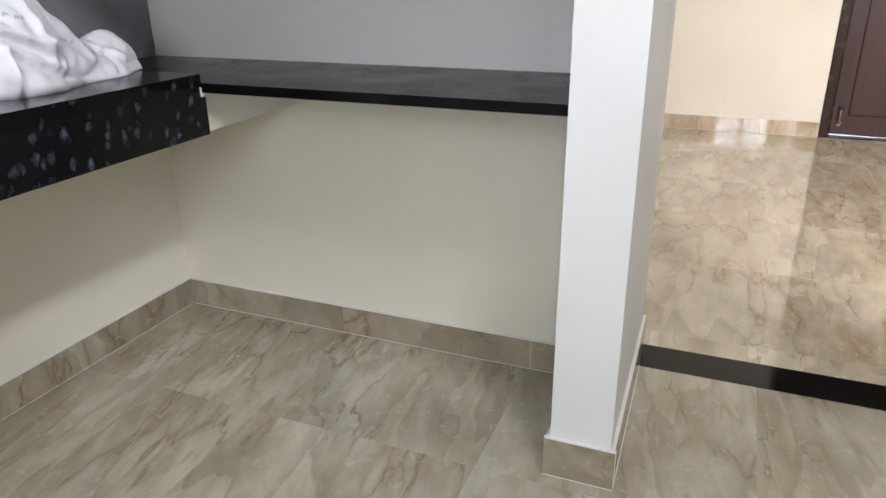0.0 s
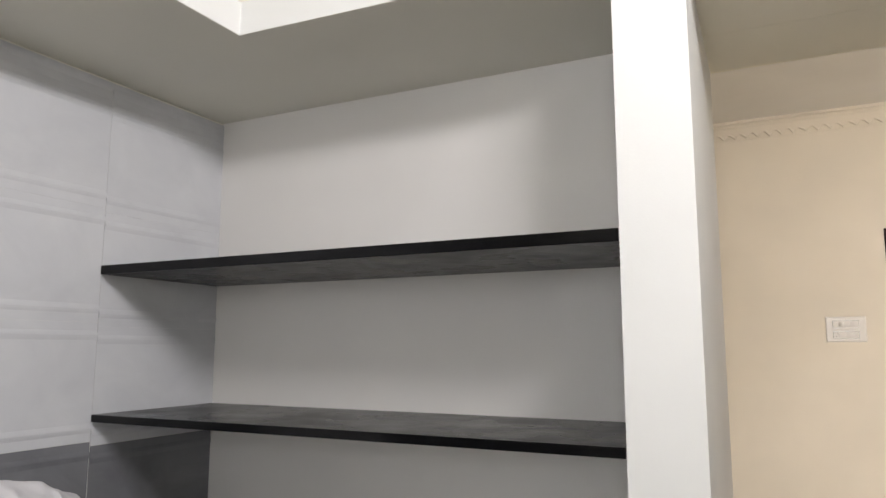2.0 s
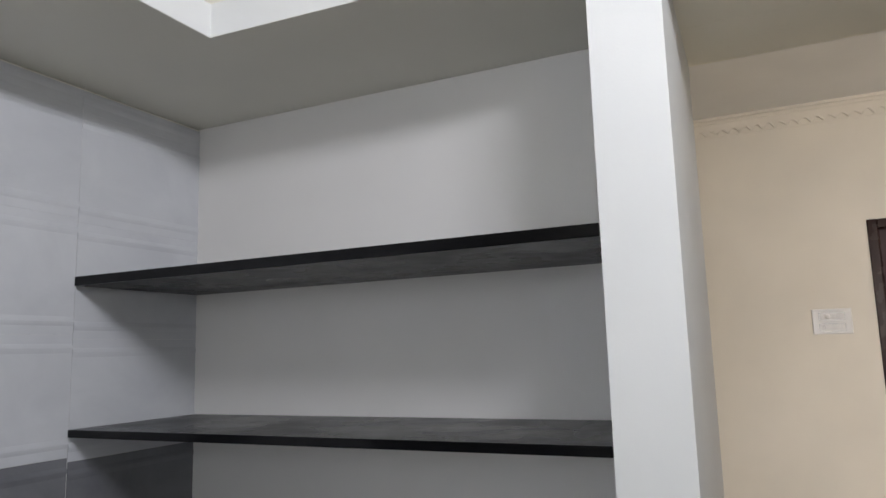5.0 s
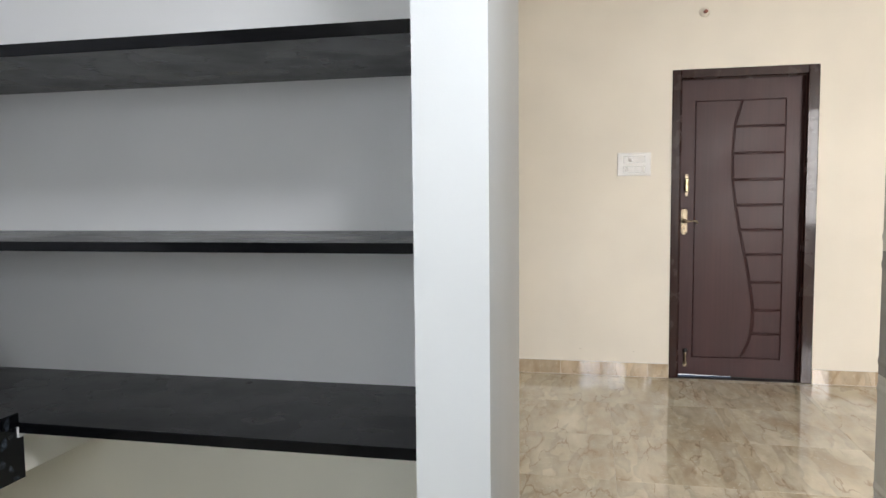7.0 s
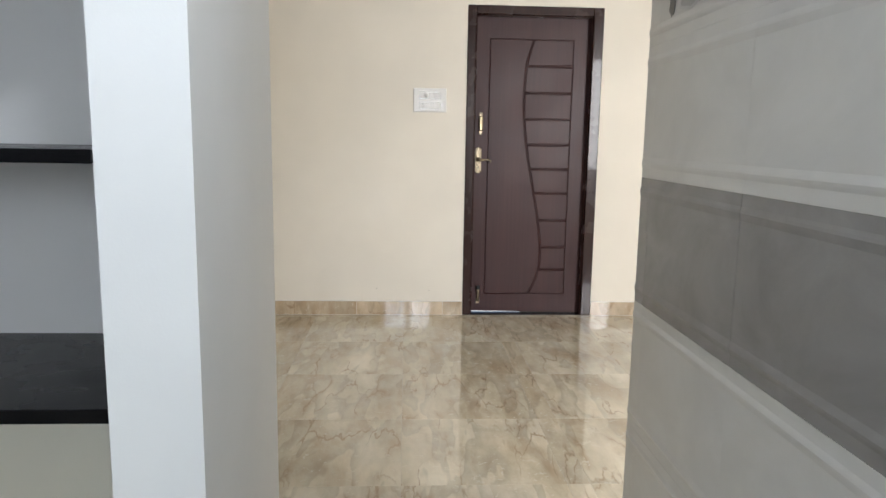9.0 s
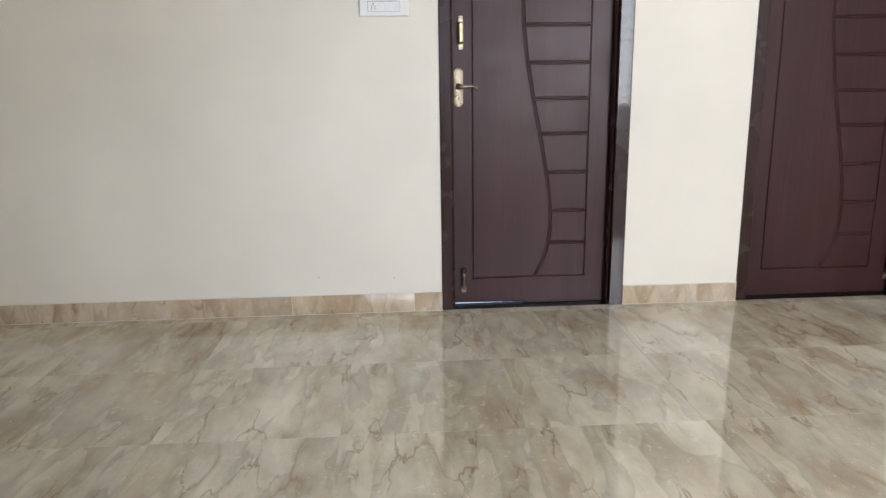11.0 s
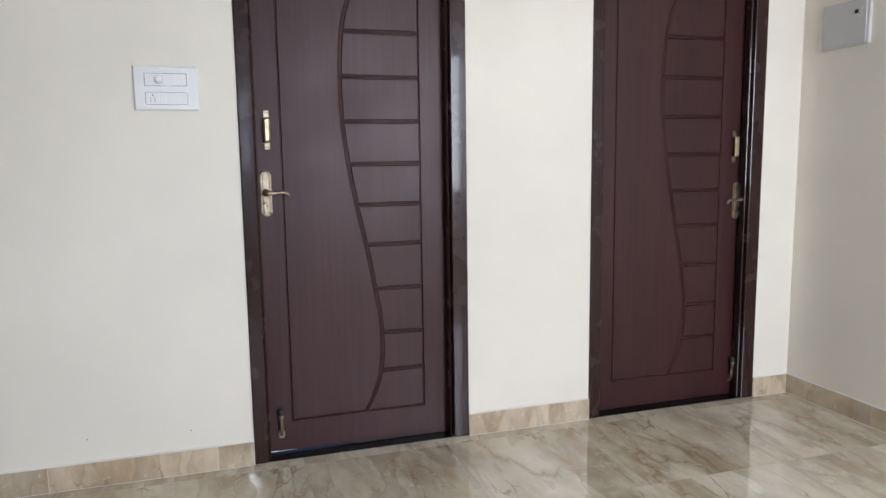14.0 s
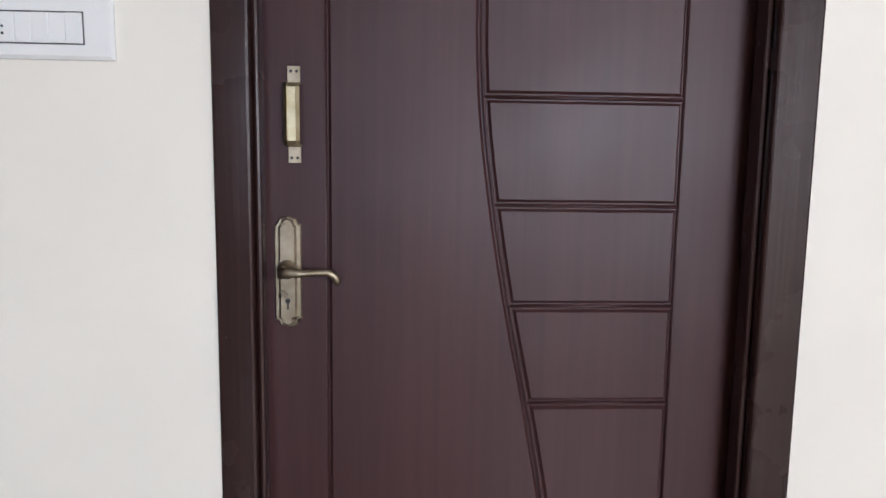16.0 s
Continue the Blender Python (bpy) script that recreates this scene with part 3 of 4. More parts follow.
# ---- switch plate ----
def switch_plate(x0, x1, z0, z1):
    s = empty("switch_plate", (0, 0, 0), "white modular switch plate with socket and fan regulator", "light switch")
    bm = bmesh.new()
    plate(bm, [(x0, z0), (x1, z0), (x1, z1), (x0, z1)], -0.0005, -0.012, 0.005)
    base = part("cover", bm, M_PLASTIC, s)
    w, h = x1 - x0, z1 - z0
    rows = ((z1 - h * 0.17 - 0.042, z1 - h * 0.17), (z0 + h * 0.14, z0 + h * 0.14 + 0.042))
    a, b = x0 + w * 0.18, x1 - w * 0.185
    for k, (u, v) in enumerate(rows):
        bm = bmesh.new()
        for p, q in (((a - 0.002, u - 0.002), (b + 0.002, u)), ((a - 0.002, v), (b + 0.002, v + 0.002)), ((a - 0.002, u), (a, v)), ((b, u), (b + 0.002, v))):
            box(bm, (p[0], -0.0130, p[1]), (q[0], -0.0115, q[1]))
        part("trim_ring", bm, M_CHROME, base)
        n = 6
        for i in range(n):
            p, q = a + (b - a) * i / n + 0.0006, a + (b - a) * (i + 1) / n - 0.0006
            if (k == 0 and i == 2) or (k == 1 and i == 1):
                continue
            if (k == 0 and i == 1) or (k == 1 and i == 0):
                q += (b - a) / n
                part("module", box(bmesh.new(), (p, -0.0140, u + 0.0005), (q, -0.0115, v - 0.0005)), M_PLASTIC, base, bevel=0.0008)
                mx, mz = (p + q) / 2, (u + v) / 2
                if k == 0:
                    bm = bmesh.new()
                    tube(bm, [(mx, -0.0135, mz), (mx, -0.0180, mz), (mx, -0.0260, mz), (mx, -0.0290, mz), (mx, -0.0300, mz)], [0.0155, 0.0150, 0.0125, 0.0095, 0.0045], 24)
                    box(bm, (mx - 0.0015, -0.0308, mz), (mx + 0.0015, -0.0285, mz + 0.009))
                    part("regulator_knob", bm, M_PLASTIC, base, bevel=0.0006)
                else:
                    bm = bmesh.new()
                    for dx, dz, r in ((0, 0.011, 0.0030), (-0.007, 0.001, 0.0020), (0.007, 0.001, 0.0020), (-0.007, -0.009, 0.0022), (0.007, -0.009, 0.0022)):
                        tube(bm, [(mx + dx, -0.0135, mz + dz), (mx + dx, -0.0143, mz + dz)], r, 10)
                    part("socket_holes", bm, M_PLASTIC_S, base)
                continue
            tilt = 0.0022 if (i + k) % 2 else 0.0
            bm = bmesh.new()
            vs = [bm.verts.new(c) for c in ((p, -0.0115, u), (q, -0.0115, u), (q, -0.0115, v), (p, -0.0115, v), (p, -0.0130 - tilt, u), (q, -0.0130 - tilt, u), (q, -0.0152 + tilt, v), (p, -0.0152 + tilt, v))]
            for f in ((0, 1, 2, 3), (4, 5, 6, 7), (0, 1, 5, 4), (1, 2, 6, 5), (2, 3, 7, 6), (3, 0, 4, 7)):
                bm.faces.new([vs[j] for j in f])
            part("switch", bm, M_PLASTIC, base, bevel=0.0006)
    return s


switch_plate(-0.356, -0.134, 1.398, 1.556)

# ---- distribution box on the east wall ----
db = empty("fuse_box", (0, 0, 0), "grey metal fuse box with a small lock", "fuse box")
bm = bmesh.new()
box(bm, (XE - 0.018, -0.378, 1.678), (XE - 0.0005, -0.128, 1.876))
part("flange", bm, M_PANEL, db, bevel=0.003)
bm = bmesh.new()
box(bm, (XE - 0.024, -0.366, 1.688), (XE - 0.0185, -0.138, 1.866))
lid = part("lid", bm, M_PANEL, db, bevel=0.002)
part("lock", box(bmesh.new(), (XE - 0.028, -0.345, 1.800), (XE - 0.0245, -0.300, 1.838)), M_PANEL, lid)
part("latch", box(bmesh.new(), (XE - 0.031, -0.330, 1.812), (XE - 0.0285, -0.312, 1.828)), M_RUBBER, lid)

# ---- bulb point over the door ----
bp = empty("wall_lamp_point", (0, 0, 0), "bare wall lamp point with red-brown wire ends above the door", "wall lamp point")
part("rose", tube(bmesh.new(), [(0.196, 0.0, 2.470), (0.196, -0.010, 2.470), (0.197, -0.018, 2.469)], [0.034, 0.030, 0.018], 20), M_HALL, bp, smooth=True)
part("wire_stub", tube(bmesh.new(), [(0.198, -0.016, 2.468), (0.200, -0.040, 2.466), (0.203, -0.055, 2.463)], [0.012, 0.013, 0.009], 10), mat("red_brown_insulation", (0.22, 0.05, 0.03), 0.45), bp)

# ---- pantry shelves ----
for k, (z0, z1) in enumerate(((0.804, 0.825), (1.181, 1.199), (1.559, 1.582))):
    s = empty("granite_shelf", (0, 0, 0), ("lowest", "middle", "upper")[k] + " black granite pantry shelf built into ivory walls", "shelf", "pantry shelves")
    part("slab", box(bmesh.new(), (XL + 0.0085, -3.832 if k else -3.8165, z0), (-0.8235, YB - 0.0005, z1)), M_GRAN, s)
    left, front = (XL + 0.0085, -3.8385) if k else (-1.6685, -3.8225)
    part("front_edge", box(bmesh.new(), (left, front, z0 - 0.0008), (-0.8235, front + 0.006, z1 + 0.0004)), M_GRAN_EDGE, s, "polished black granite front edge", bevel=0.0015)

# ---- counter ----
ct = empty("kitchen_counter", (0, 0, 0), "black flecked granite kitchen counter with a deep front apron", "kitchen counter")
part("counter_top", box(bmesh.new(), (XL + 0.0085, YF + 0.002, 0.8150), (-1.6720, -3.816, 0.8450)), M_GRAN_FLAKE, ct, bevel=0.002)
bm = bmesh.new()
o = [(YF + 0.002, 0.705), (-3.806, 0.705), (-3.806, 0.8145), (YF + 0.002, 0.8145)]
f0 = [bm.verts.new((-1.696, y, z)) for y, z in o]
f1 = [bm.verts.new((-1.6735, y, z)) for y, z in o]
bm.faces.new(f0)
bm.faces.new(f1[::-1])
for i in range(4):
    bm.faces.new((f0[i], f0[(i + 1) % 4], f1[(i + 1) % 4], f1[i]))
part("apron", bm, M_GRAN_FLAKE, ct, "blue-grey flecked black granite apron")
part("mortar_seam", box(bmesh.new(), (-1.6770, -3.8225, 0.794), (-1.6690, -3.8065, 0.8145)), M_GROUT_W, ct)
part("under_slab", box(bmesh.new(), (XL + 0.001, -3.8055, 0.7065), (-1.690, YB - 0.001, 0.7955)), M_LOW, ct, "cream painted concrete end under the granite", bevel=0.001)
part("under_slab", box(bmesh.new(), (XL + 0.001, YF + 0.003, 0.7065), (-1.6965, -3.8065, 0.8145)), M_LOW, ct, "cream painted concrete slab under the granite")
for y in (-4.75, -5.7):
    part("support_wall", box(bmesh.new(), (XL + 0.001, y - 0.05, 0.0), (-1.710, y + 0.05, 0.7060)), M_KIT, ct)

# ---- sack on the counter ----
def woven():
    m = mat("white_woven_plastic", (0.72, 0.72, 0.73), 0.38, spec=0.5)
    t = Tree(m)
    p = t.place()
    wv = t.node("ShaderNodeTexWave")
    wv.inputs["Scale"].default_value = 130
    t.link(p, wv.inputs["Vector"])
    t.colour(t.ramp(t.noise(p, 18, 5), [(0.3, (0.56, 0.555, 0.58)), (0.7, (0.66, 0.66, 0.68))]))
    fold = t.math("ABSOLUTE", t.math("SUBTRACT", t.noise(p, 6.5, 2, 0.5, 0.6), 0.5))
    small = t.math("ABSOLUTE", t.math("SUBTRACT", t.noise(p, 28, 3, 0.5, 0.6), 0.5))
    both = t.math("ADD", t.math("MULTIPLY", fold, 2.2), t.math("MULTIPLY", small, 0.25))
    t.bump(t.math("ADD", t.math("MULTIPLY", wv.outputs["Fac"], 0.02), both), 0.30, 0.014)
    return m


M_SACK = woven()


def sack():
    s = empty("plastic_sack", (-1.93, -4.312, 0.845), "crumpled white woven plastic sack lying on the black counter", "sack")
    # along the sack: place, front foot, ridge and back across, height
    st = [(-0.72, -1.93, -1.98, -2.04, 0.02), (-0.66, -1.84, -1.98, -2.12, 0.13), (-0.52, -1.79, -1.97, -2.14, 0.27), (-0.36, -1.775, -1.96, -2.145, 0.315), (-0.18, -1.79, -1.95, -2.145, 0.305),
          (0.02, -1.81, -1.94, -2.14, 0.288), (0.065, -1.815, -1.935, -2.14, 0.284), (0.115, -1.775, -1.93, -2.14, 0.277), (0.18, -1.762, -1.925, -2.13, 0.262), (0.225, -1.768, -1.92, -2.12, 0.238), (0.262, -1.785, -1.92, -2.11, 0.222),
          (0.298, -1.800, -1.925, -2.09, 0.188), (0.335, -1.803, -1.93, -2.07, 0.145), (0.375, -1.805, -1.93, -2.05, 0.102), (0.41, -1.806, -1.93, -2.03, 0.078), (0.43, -1.812, -1.93, -2.02, 0.078), (0.47, -1.840, -1.93, -2.01, 0.088), (0.50, -1.855, -1.93, -2.00, 0.092),
          (0.520, -1.862, -1.93, -1.995, 0.084), (0.533, -1.875, -1.93, -1.98, 0.066), (0.540, -1.90, -1.93, -1.96, 0.015)]
    ys = [k[0] for k in st]
    # folds seen from the front: both ends (along, up), depth, half width above and below the line
    folds = [((0.20, 0.235), (0.225, 0.050), 0.016, 0.030, 0.020), ((0.19, 0.225), (0.05, 0.11), -0.020, 0.012, 0.050), ((0.16, 0.190), (0.02, 0.05), 0.012, 0.030, 0.014),
             ((0.08, 0.150), (0.24, 0.055), -0.018, 0.012, 0.034), ((0.10, 0.135), (0.25, 0.080), 0.010, 0.020, 0.012), ((0.12, 0.085), (0.27, 0.015), -0.014, 0.010, 0.028),
             ((0.13, 0.100), (0.12, 0.005), 0.020, 0.028, 0.022), ((0.42, 0.060), (0.27, 0.000), -0.010, 0.012, 0.030), ((0.44, 0.075), (0.405, 0.010), -0.012, 0.010, 0.018),
             ((0.26, 0.200), (0.36, 0.030), 0.008, 0.030, 0.030), ((-0.04, 0.27), (0.06, 0.10), -0.016, 0.014, 0.040), ((-0.10, 0.20), (0.02, 0.03), 0.016, 0.030, 0.016),
             ((-0.30, 0.28), (-0.10, 0.06), -0.020, 0.016, 0.050), ((-0.45, 0.20), (-0.28, 0.03), 0.020, 0.040, 0.020), ((0.40, 0.082), (0.47, 0.030), 0.010, 0.014, 0.014)]

    def fold_depth(y, z):
        total = 0.0
        for (ya, za), (yb, zb), depth, over, under in folds:
            dy, dz = yb - ya, zb - za
            ll = math.hypot(dy, dz)
            u = ((y - ya) * dy + (z - za) * dz) / (ll * ll)
            if not -0.05 < u < 1.05:
                continue
            side = ((y - ya) * -dz + (z - za) * dy) / ll
            e = abs(side) / (over if side * dy > 0 else under)
            if e < 1.0:
                total += 1.25 * depth * (1 - e) ** 1.6 * math.sqrt(max(0.0, math.sin(math.pi * min(max((u + 0.05) / 1.1, 0), 1))))
        return total
    bm = bmesh.new()
    rings = []
    across, along = 84, 260
    for k in range(along + 1):
        y = ys[0] + (ys[-1] - ys[0]) * k / along
        xf, xr, xb, h = (float(np.interp(y, ys, [q[c] for q in st])) + 1.93 * (c < 4) for c in (1, 2, 3, 4))
        ring = []
        for i in range(across + 1):
            q = 2 * i / across
            if q <= 1:
                x, z = xf + (xr - xf) * q ** 1.5, h * q ** 0.72
            else:
                x, z = xr + (xb - xr) * (q - 1), h * max(0.0, 1 - (q - 1) ** 2.2)
            far = noise.voronoi(Vector((x * 5.0, y * 11.0 + z * 5.0, z * 9.0)))[0]
            near = noise.voronoi(Vector((x * 12.0, y * 24.0 - z * 9.0 + 7.0, z * 20.0)))[0]
            off = 0.024 * min(far[1] - far[0], 0.7) + 0.005 * min(near[1] - near[0], 0.6) - 0.010
            if q < 1.15:
                off += fold_depth(y, z)
            off *= min(1.0, z / 0.012) * min(1.0, h / 0.05)
            lean = min(q, 1.0) * 0.9
            ring.append(bm.verts.new((x + off * math.cos(lean) * (1 if q < 1.3 else -0.4), y, max(0.0004, z + off * math.sin(lean)))))
        rings.append(ring)
    for r0, r1 in zip(rings, rings[1:]):
        for i in range(across + 1):
            n = (i + 1) % (across + 1)
            bm.faces.new((r0[i], r0[n], r1[n], r1[i]))
    bm.faces.new(rings[0])
    bm.faces.new(rings[-1][::-1])
    for v in bm.verts:
        v.co.z = max(v.co.z, 0.0004)
        v.co.x = max(v.co.x, -0.215)
    bag = part("bag", bm, M_SACK, s, smooth=True)
    bpy.context.view_layer.update()
    # faint worn print and a green pen stroke on the side
    tree = BVHTree.FromObject(bag, bpy.context.evaluated_depsgraph_get())

    def mark(name, pts, wide, m):
        b2 = bmesh.new()
        last = None
        for y, z in pts:
            pair = []
            for dz in (-wide, wide):
                hit = tree.ray_cast(Vector((0.6, y + 4.312, z - 0.845 + dz)), Vector((-1, 0, 0)))[0]
                if hit is None:
                    pair = None
                    break
                pair.append(b2.verts.new(hit + Vector((0.0012, 0, 0))))
            if pair and last:
                b2.faces.new((last[0], pair[0], pair[1], last[1]))
            last = pair
        part(name, b2, m, s)
    grey = mat("faded_grey_print", (0.42, 0.43, 0.46), 0.5)
    green = mat("green_pen", (0.03, 0.16, 0.12), 0.5)
    for y0, z0 in ((-4.185, 0.985), (-4.172, 0.992), (-4.155, 0.990), (-4.140, 0.984), (-4.126, 0.982), (-4.040, 0.935), (-4.025, 0.930), (-4.010, 0.925), (-4.025, 1.000)):
        mark("printed_bar", [(y0, z0), (y0 + 0.005, z0 + 0.004), (y0 + 0.010, z0 + 0.001)], 0.0030, grey)
    mark("pen_stroke", [(-4.295 + 0.008 * k, 0.880 + 0.006 * k) for k in range(5)], 0.002, green)
    return s


sack()

# ---- skirting ----
def skirting(name, a, b, side, h=0.096, start=0.0, material=None, thick=0.011):
    """A row of skirting tiles from a to b on a wall; side is the way they stand proud."""
    material = material or M_SKIRT
    base = empty(name, (0, 0, 0), "polished beige marble-look skirting tiles", "", kind="structure")
    a, b, sd = Vector(a), Vector(b), Vector(side)
    length = (b - a).length
    d = (b - a).normalized()
    cuts = [0.0] + [c for c in np.arange(start, length, 0.6) if 0.02 < c < length - 0.02] + [length]
    for p, q in zip(cuts, cuts[1:]):
        u, v = a + d * (p + 0.0008), a + d * (q - 0.0008)
        bm = bmesh.new()
        lo_, hi_ = u + sd * 0.0004, v + sd * thick
        box(bm, (min(lo_.x, hi_.x), min(lo_.y, hi_.y), 0.0015), (max(lo_.x, hi_.x), max(lo_.y, hi_.y), h))
        part("skirting_tile", bm, material, base)
    lo_, hi_ = a + sd * 0.0003, b + sd * (thick - 0.002)
    part("grout_line", box(bmesh.new(), (min(lo_.x, hi_.x), min(lo_.y, hi_.y), 0.0016), (max(lo_.x, hi_.x), max(lo_.y, hi_.y), h + 0.0028)), M_GROUT_W, base)
    hi_ = b + sd * (thick + 0.0012)
    part("foot_joint", box(bmesh.new(), (min(lo_.x, hi_.x), min(lo_.y, hi_.y), 0.0002), (max(lo_.x, hi_.x), max(lo_.y, hi_.y), 0.0014)), M_GROUT_W, base)
    return base


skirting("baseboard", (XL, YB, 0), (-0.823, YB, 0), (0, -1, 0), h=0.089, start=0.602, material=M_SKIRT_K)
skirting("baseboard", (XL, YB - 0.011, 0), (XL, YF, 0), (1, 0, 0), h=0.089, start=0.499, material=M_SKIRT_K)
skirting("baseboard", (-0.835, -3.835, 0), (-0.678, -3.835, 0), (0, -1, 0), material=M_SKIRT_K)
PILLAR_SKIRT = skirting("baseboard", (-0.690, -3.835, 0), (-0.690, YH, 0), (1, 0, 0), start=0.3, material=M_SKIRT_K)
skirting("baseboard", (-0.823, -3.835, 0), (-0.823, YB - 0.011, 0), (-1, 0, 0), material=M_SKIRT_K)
skirting("baseboard", (XH + 0.011, 0, 0), (0.0, 0, 0), (0, -1, 0), start=0.30)
skirting("baseboard", (0.912, 0, 0), (1.5, 0, 0), (0, -1, 0), start=0.38)
skirting("baseboard", (2.42, 0, 0), (XE - 0.011, 0, 0), (0, -1, 0))
skirting("baseboard", (XE, 0, 0), (XE, YW, 0), (-1, 0, 0), start=0.5)
skirting("baseboard", (XH, 0, 0), (XH, YH, 0), (1, 0, 0), start=0.45)

# the stub wall narrows a little towards the hall
for ob in [bpy.data.objects["wall_pillar"]] + list(PILLAR_SKIRT.children):
    for v in ob.data.vertices:
        if v.co.x > -0.75:
            v.co.x -= 0.018 * (v.co.y + 3.835) / 0.666

# ---- wall tiles ----
def wall_tiles(name, x, sgn, ya, yb, joints, rows, label):
    """Glazed tiles on a kitchen wall, each with a raised band near its top and foot; sgn is the way they face."""
    base = block(name, (x, ya, rows[0][0]), (x + sgn * 0.0066, yb, rows[-1][1]), M_GROUT_W, None, label, "structure")
    made = {}
    ys = sorted([ya, *joints, yb])
    for z0, z1, m in rows:
        for y0, y1 in zip(ys, ys[1:]):
            key = (round(y1 - y0, 4), round(z1 - z0, 4), m.name)
            if key not in made:
                w, h, g = y1 - y0, z1 - z0, (0.0007 if m in (M_TILE_D, M_TILE_ED) else 0.0002)
                prof = [(g, 0.0030), (g, 0.0075), (0.022, 0.0076), (0.028, 0.0092), (0.033, 0.0100), (0.038, 0.0092), (0.046, 0.0076)]
                if h > 0.29:
                    prof += [(h - 0.046, 0.0076), (h - 0.038, 0.0092), (h - 0.033, 0.0100), (h - 0.028, 0.0092), (h - 0.022, 0.0076)]
                prof += [(h - g, 0.0075), (h - g, 0.0030)]
                bm = bmesh.new()
                ra = [bm.verts.new((sgn * t, g, z)) for z, t in prof]
                rb = [bm.verts.new((sgn * t, w - g, z)) for z, t in prof]
                for i in range(len(prof) - 1):
                    bm.faces.new((ra[i], rb[i], rb[i + 1], ra[i + 1]))
                bm.faces.new(ra)
                bm.faces.new(rb[::-1])
                bmesh.ops.recalc_face_normals(bm, faces=bm.faces)
                me = bpy.data.meshes.new("wall_tile")
                bm.to_mesh(me)
                bm.free()
                me.materials.append(m)
                made[key] = me
            ob = new("wall_tile", made[key])
            ob.location = (x, y0, z0)
            ob.parent = base
    return base


ROWS = [(0.8225, 1.132, M_TILE_D), (1.132, 1.434, M_TILE), (1.434, 1.736, M_TILE), (1.736, 2.036, M_TILE), (2.036, 2.0832, M_TILE)]
wall_tiles("wall_tiling_west", XL, 1, YF, -3.8354, [-3.835 - 0.45 * k for k in range(1, 7)], ROWS, "pale grey wall tiles with a dark grey row above the counter")
RECESS = [(max(a - 0.011, 0.8255), b - 0.011 if b < 2.05 else b, m) for a, b, m in ROWS]
wall_tiles("wall_tiling_recess", XL, 1, -3.8346, YB - 0.0005, [], RECESS, "grey wall tiles inside the pantry recess")
ROWS_E = [(0.002, 0.229, M_TILE_E), (0.229, 0.531, M_TILE_E), (0.531, 0.841, M_TILE_E), (0.841, 1.140, M_TILE_ED), (1.140, 1.436, M_TILE_E), (1.436, 1.736, M_TILE_E), (1.736, 2.038, M_TILE_E)]
wall_tiles("wall_tiling_east", XR + 0.0085, -1, -4.77, YH, [-3.226 - 0.45 * k for k in range(4)], ROWS_E, "pale grey wall tiles with one dark grey row")

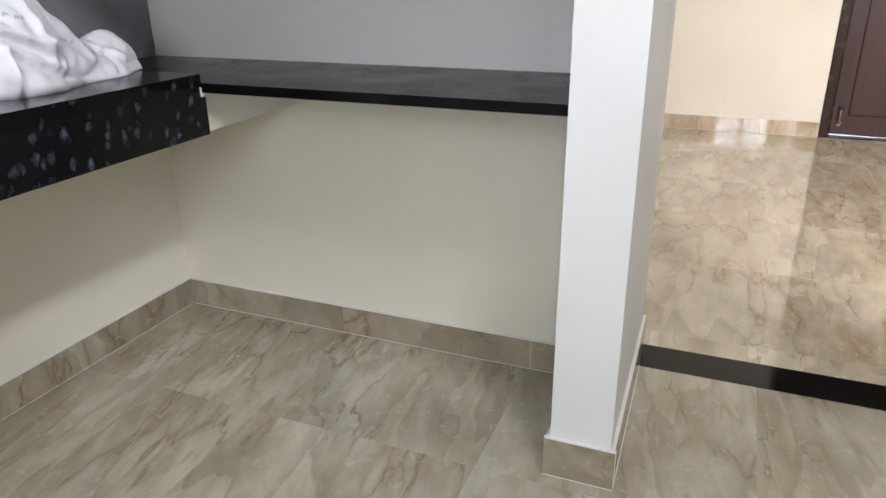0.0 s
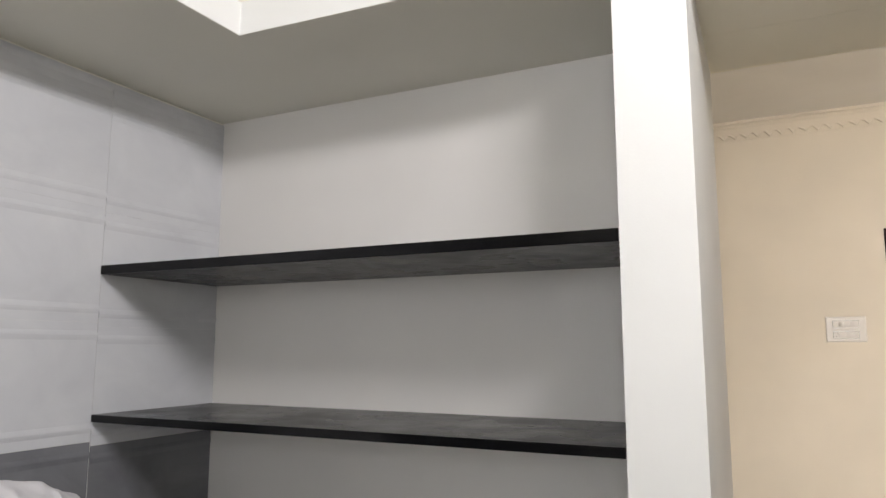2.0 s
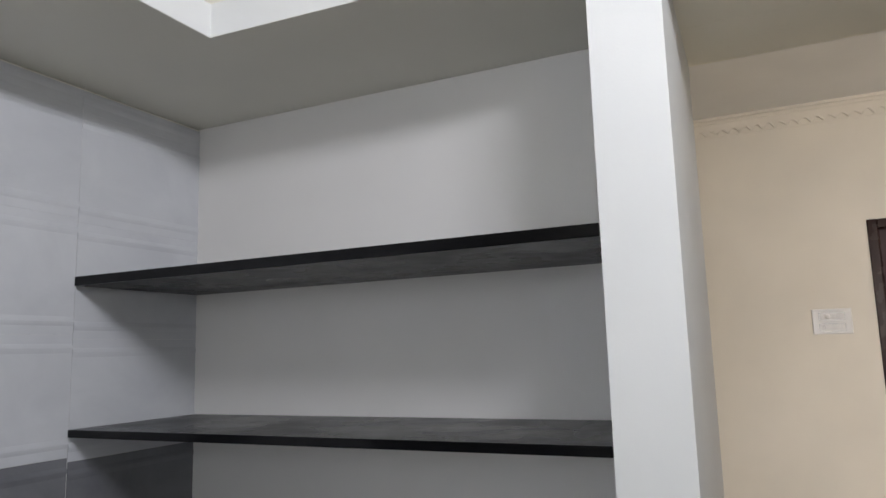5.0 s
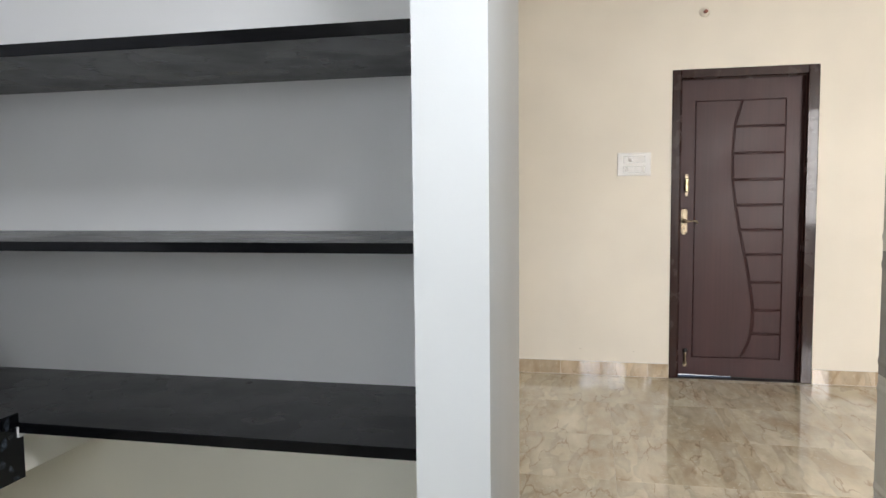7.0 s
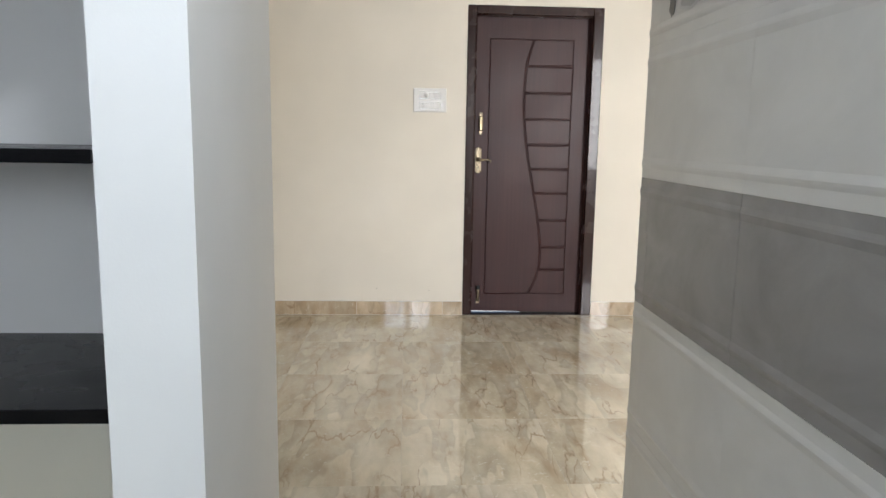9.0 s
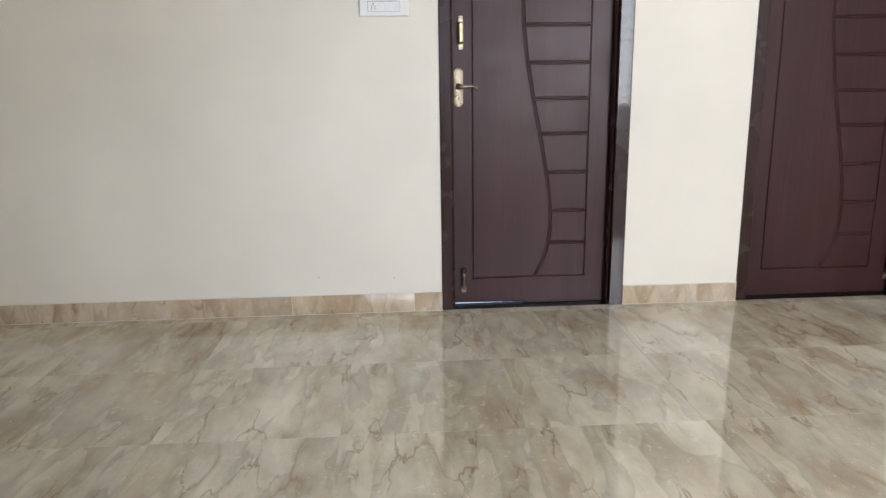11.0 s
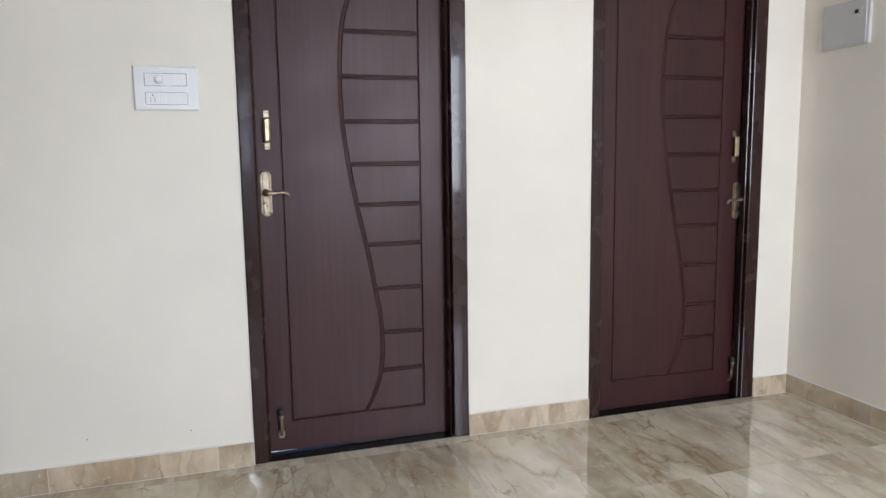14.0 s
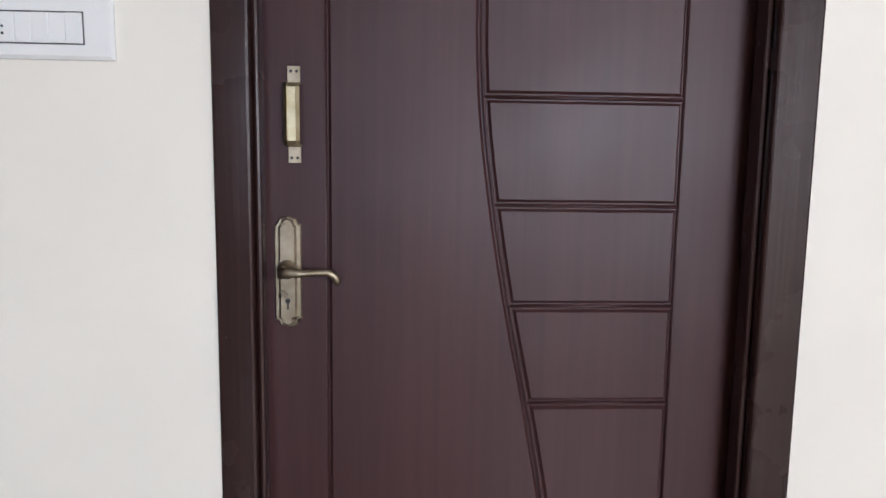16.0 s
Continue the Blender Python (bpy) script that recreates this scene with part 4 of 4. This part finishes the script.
# ---- printed kitchen picture on the east tiles ----
def motif():
    base = empty("tile_picture", (0, 0, 0), "printed tile picture of a potted plant, grater and fruit", "wall decoration")
    x = XR - 0.0005
    grey = mat("print_grey", (0.38, 0.38, 0.38), 0.3)
    pale = mat("print_pale_grey", (0.50, 0.50, 0.50), 0.3)
    sage = mat("print_sage", (0.15, 0.17, 0.14), 0.3)
    green = mat("print_green", (0.075, 0.09, 0.07), 0.3)
    red = mat("print_red", (0.36, 0.07, 0.04), 0.3)
    orange = mat("print_orange", (0.46, 0.17, 0.10), 0.3)
    dark = mat("print_dark", (0.07, 0.065, 0.07), 0.3)

    def shape(name, outline, m, lift=0.0):
        bm = bmesh.new()
        f = [bm.verts.new((x - lift, -y, z)) for y, z in outline]
        k = [bm.verts.new((x + 0.0006, -y, z)) for y, z in outline]
        bm.faces.new(f)
        for i in range(len(f)):
            bm.faces.new((f[i], f[(i + 1) % len(f)], k[(i + 1) % len(f)], k[i]))
        part(name, bm, m, base)

    def blob(cy, cz, ry, rz, seed, n=18):
        r = random.Random(seed)
        return [(cy + ry * math.cos(2 * math.pi * i / n) * r.uniform(0.8, 1.15), cz + rz * math.sin(2 * math.pi * i / n) * r.uniform(0.8, 1.15)) for i in range(n)]
    # two stemmed pieces, a peeler, a grater and fruit, all printed flat
    shape("pot", [(3.300, 1.580), (3.380, 1.577), (3.462, 1.584), (3.459, 1.555), (3.439, 1.534), (3.409, 1.520), (3.362, 1.523), (3.320, 1.544)], pale)
    shape("pot_rim", [(3.298, 1.582), (3.384, 1.581), (3.464, 1.587), (3.462, 1.582), (3.384, 1.576), (3.302, 1.576)], dark, 0.0004)
    shape("pot_stem", [(3.372, 1.523), (3.406, 1.521), (3.407, 1.508), (3.431, 1.494), (3.388, 1.487), (3.345, 1.494), (3.352, 1.506), (3.372, 1.513)], grey, 0.0001)
    shape("pot_foot", [(3.341, 1.504), (3.350, 1.490), (3.403, 1.481), (3.437, 1.490), (3.457, 1.500), (3.437, 1.497), (3.403, 1.488), (3.356, 1.496)], pale, 0.0003)
    shape("pot_mark", blob(3.384, 1.548, 0.030, 0.010, 9), orange, 0.0004)
    shape("pot_face", blob(3.368, 1.534, 0.016, 0.008, 3), grey, 0.0005)
    for i, (cy, cz, a, b) in enumerate(((3.338, 1.588, 0.018, 0.009), (3.357, 1.612, 0.014, 0.013), (3.388, 1.600, 0.028, 0.020), (3.409, 1.632, 0.016, 0.012), (3.424, 1.600, 0.026, 0.020), (3.439, 1.616, 0.016, 0.020), (3.372, 1.590, 0.020, 0.010))):
        shape("plant_leaf", blob(cy, cz, a, b, i), green if i % 2 else sage, 0.0003 + 0.0001 * i)
    shape("fig", blob(3.302, 1.506, 0.017, 0.021, 5), dark)
    shape("spoon", blob(3.463, 1.506, 0.016, 0.012, 6), grey, 0.0002)
    shape("spoon_handle", [(3.440, 1.492), (3.452, 1.500), (3.456, 1.498), (3.444, 1.489)], grey, 0.0001)
    shape("grater", [(3.524, 1.484), (3.600, 1.489), (3.611, 1.517), (3.592, 1.548), (3.566, 1.570), (3.548, 1.561)], grey)
    shape("grater_handle", [(3.560, 1.568), (3.570, 1.580), (3.584, 1.583), (3.597, 1.573), (3.603, 1.551), (3.598, 1.551), (3.592, 1.569), (3.583, 1.577), (3.573, 1.575), (3.566, 1.566)], pale, 0.0001)
    shape("grater_mark", [(3.542, 1.508), (3.595, 1.508), (3.598, 1.522), (3.575, 1.519), (3.548, 1.515)], orange, 0.0004)
    shape("grater_face", blob(3.560, 1.499, 0.010, 0.005, 8), dark, 0.0005)
    shape("wine_glass", [(3.615, 1.589), (3.613, 1.606), (3.668, 1.611), (3.673, 1.592), (3.656, 1.578), (3.645, 1.570), (3.638, 1.570), (3.628, 1.576)], red, 0.0001)
    shape("glass_stem", [(3.639, 1.572), (3.644, 1.572), (3.647, 1.504), (3.642, 1.504)], grey, 0.0001)
    for i, (cy, cz, a, b) in enumerate(((3.638, 1.494, 0.014, 0.012), (3.663, 1.494, 0.015, 0.012))):
        shape("tomato", blob(cy, cz, a, b, 14 + i), orange if i else red, 0.0003)
    for i, (cy, cz, a, b) in enumerate(((3.630, 1.511, 0.014, 0.011), (3.618, 1.500, 0.012, 0.006), (3.681, 1.504, 0.011, 0.009), (3.671, 1.532, 0.010, 0.011), (3.668, 1.516, 0.008, 0.006))):
        shape("fruit_leaf", blob(cy, cz, a, b, 20 + i), sage if i % 2 == 0 else green, 0.0005)
    shape("fruit_shade", blob(3.648, 1.481, 0.030, 0.003, 31), pale, 0.0001)

motif()

# ---- switch cover on the east tiles ----
sw = empty("switch_cover", (0, 0, 0), "plain white switch cover on pale kitchen wall tiles", "light switch")
bm = bmesh.new()
box(bm, (XR - 0.012, SW_Y - 0.15, SW_Z), (XR - 0.0005, SW_Y, SW_Z + 0.15))
cv = part("cover", bm, M_PLASTIC, sw, bevel=0.003)
for k in range(2):
    part("rocker", box(bmesh.new(), (XR - 0.0150, SW_Y - 0.035 - 0.06 * k - 0.02, SW_Z + 0.05), (XR - 0.0125, SW_Y - 0.025 - 0.06 * k, SW_Z + 0.10)), M_PLASTIC, cv, bevel=0.001)

# ---- small marks ----
for i, (a, b) in enumerate(((-0.234, 0.173), (-0.60, 0.185))):
    part("wall_nick", tube(bmesh.new(), [(a, 0.001, b), (a + 0.001, -0.0012, b)], [0.004, 0.002], 8), M_GROUT, bpy.data.objects["wall_north"])

# ---- floor tiles, last: one mesh per size ----
def floor_tiles():
    made = {}

    def lay(x0, x1, y0, y1, m):
        if x1 - x0 < 0.012 or y1 - y0 < 0.012:
            return
        key = (round(x1 - x0, 3), round(y1 - y0, 3), m.name)
        if key not in made:
            g = 0.0006
            w, l = x1 - x0, y1 - y0
            bm = bmesh.new()
            lv = [[bm.verts.new((x, y, z)) for x, y in ((g + e, g + e), (w - g - e, g + e), (w - g - e, l - g - e), (g + e, l - g - e))] for e, z in ((0, -0.012), (0, -0.0004), (0.0004, 0.0))]
            for r0, r1 in zip(lv, lv[1:]):
                for i in range(4):
                    bm.faces.new((r0[i], r0[(i + 1) % 4], r1[(i + 1) % 4], r1[i]))
            bm.faces.new(lv[-1])
            bmesh.ops.recalc_face_normals(bm, faces=bm.faces)
            me = bpy.data.meshes.new("floor_tile")
            bm.to_mesh(me)
            bm.free()
            me.materials.append(m)
            made[key] = me
        ob = new("floor_tile", made[key])
        ob.location = (x0, y0, 0)
        ob.parent = bed

    def rows(xa, xb, ya, yb, xj, yj, m):
        xs = [xa] + [xj + 0.6 * k for k in range(-9, 12) if xa + 0.01 < xj + 0.6 * k < xb - 0.01] + [xb]
        ys = [ya] + [yj + 0.6 * k for k in range(-12, 12) if ya + 0.01 < yj + 0.6 * k < yb - 0.01] + [yb]
        for p, q in zip(xs, xs[1:]):
            for r, s in zip(ys, ys[1:]):
                lay(p, q, r, s, m)
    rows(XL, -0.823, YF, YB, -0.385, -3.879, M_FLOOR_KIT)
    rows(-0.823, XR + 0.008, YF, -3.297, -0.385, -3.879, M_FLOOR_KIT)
    rows(XH, XR + 0.118, YH, 0.0, -0.41, -0.67, M_FLOOR_HALL)
    rows(XR + 0.118, XE, YW, 0.0, -0.41, -0.67, M_FLOOR_HALL)
    # white strips behind the leaves, added so the door gap looks bright
    rows(0.0, 0.912, 0.094, 0.2, -0.41, 5.0, M_GAP_BOUNCE)
    rows(1.5, 2.42, 0.094, 0.2, -0.41, 5.0, M_GAP_BOUNCE)


floor_tiles()
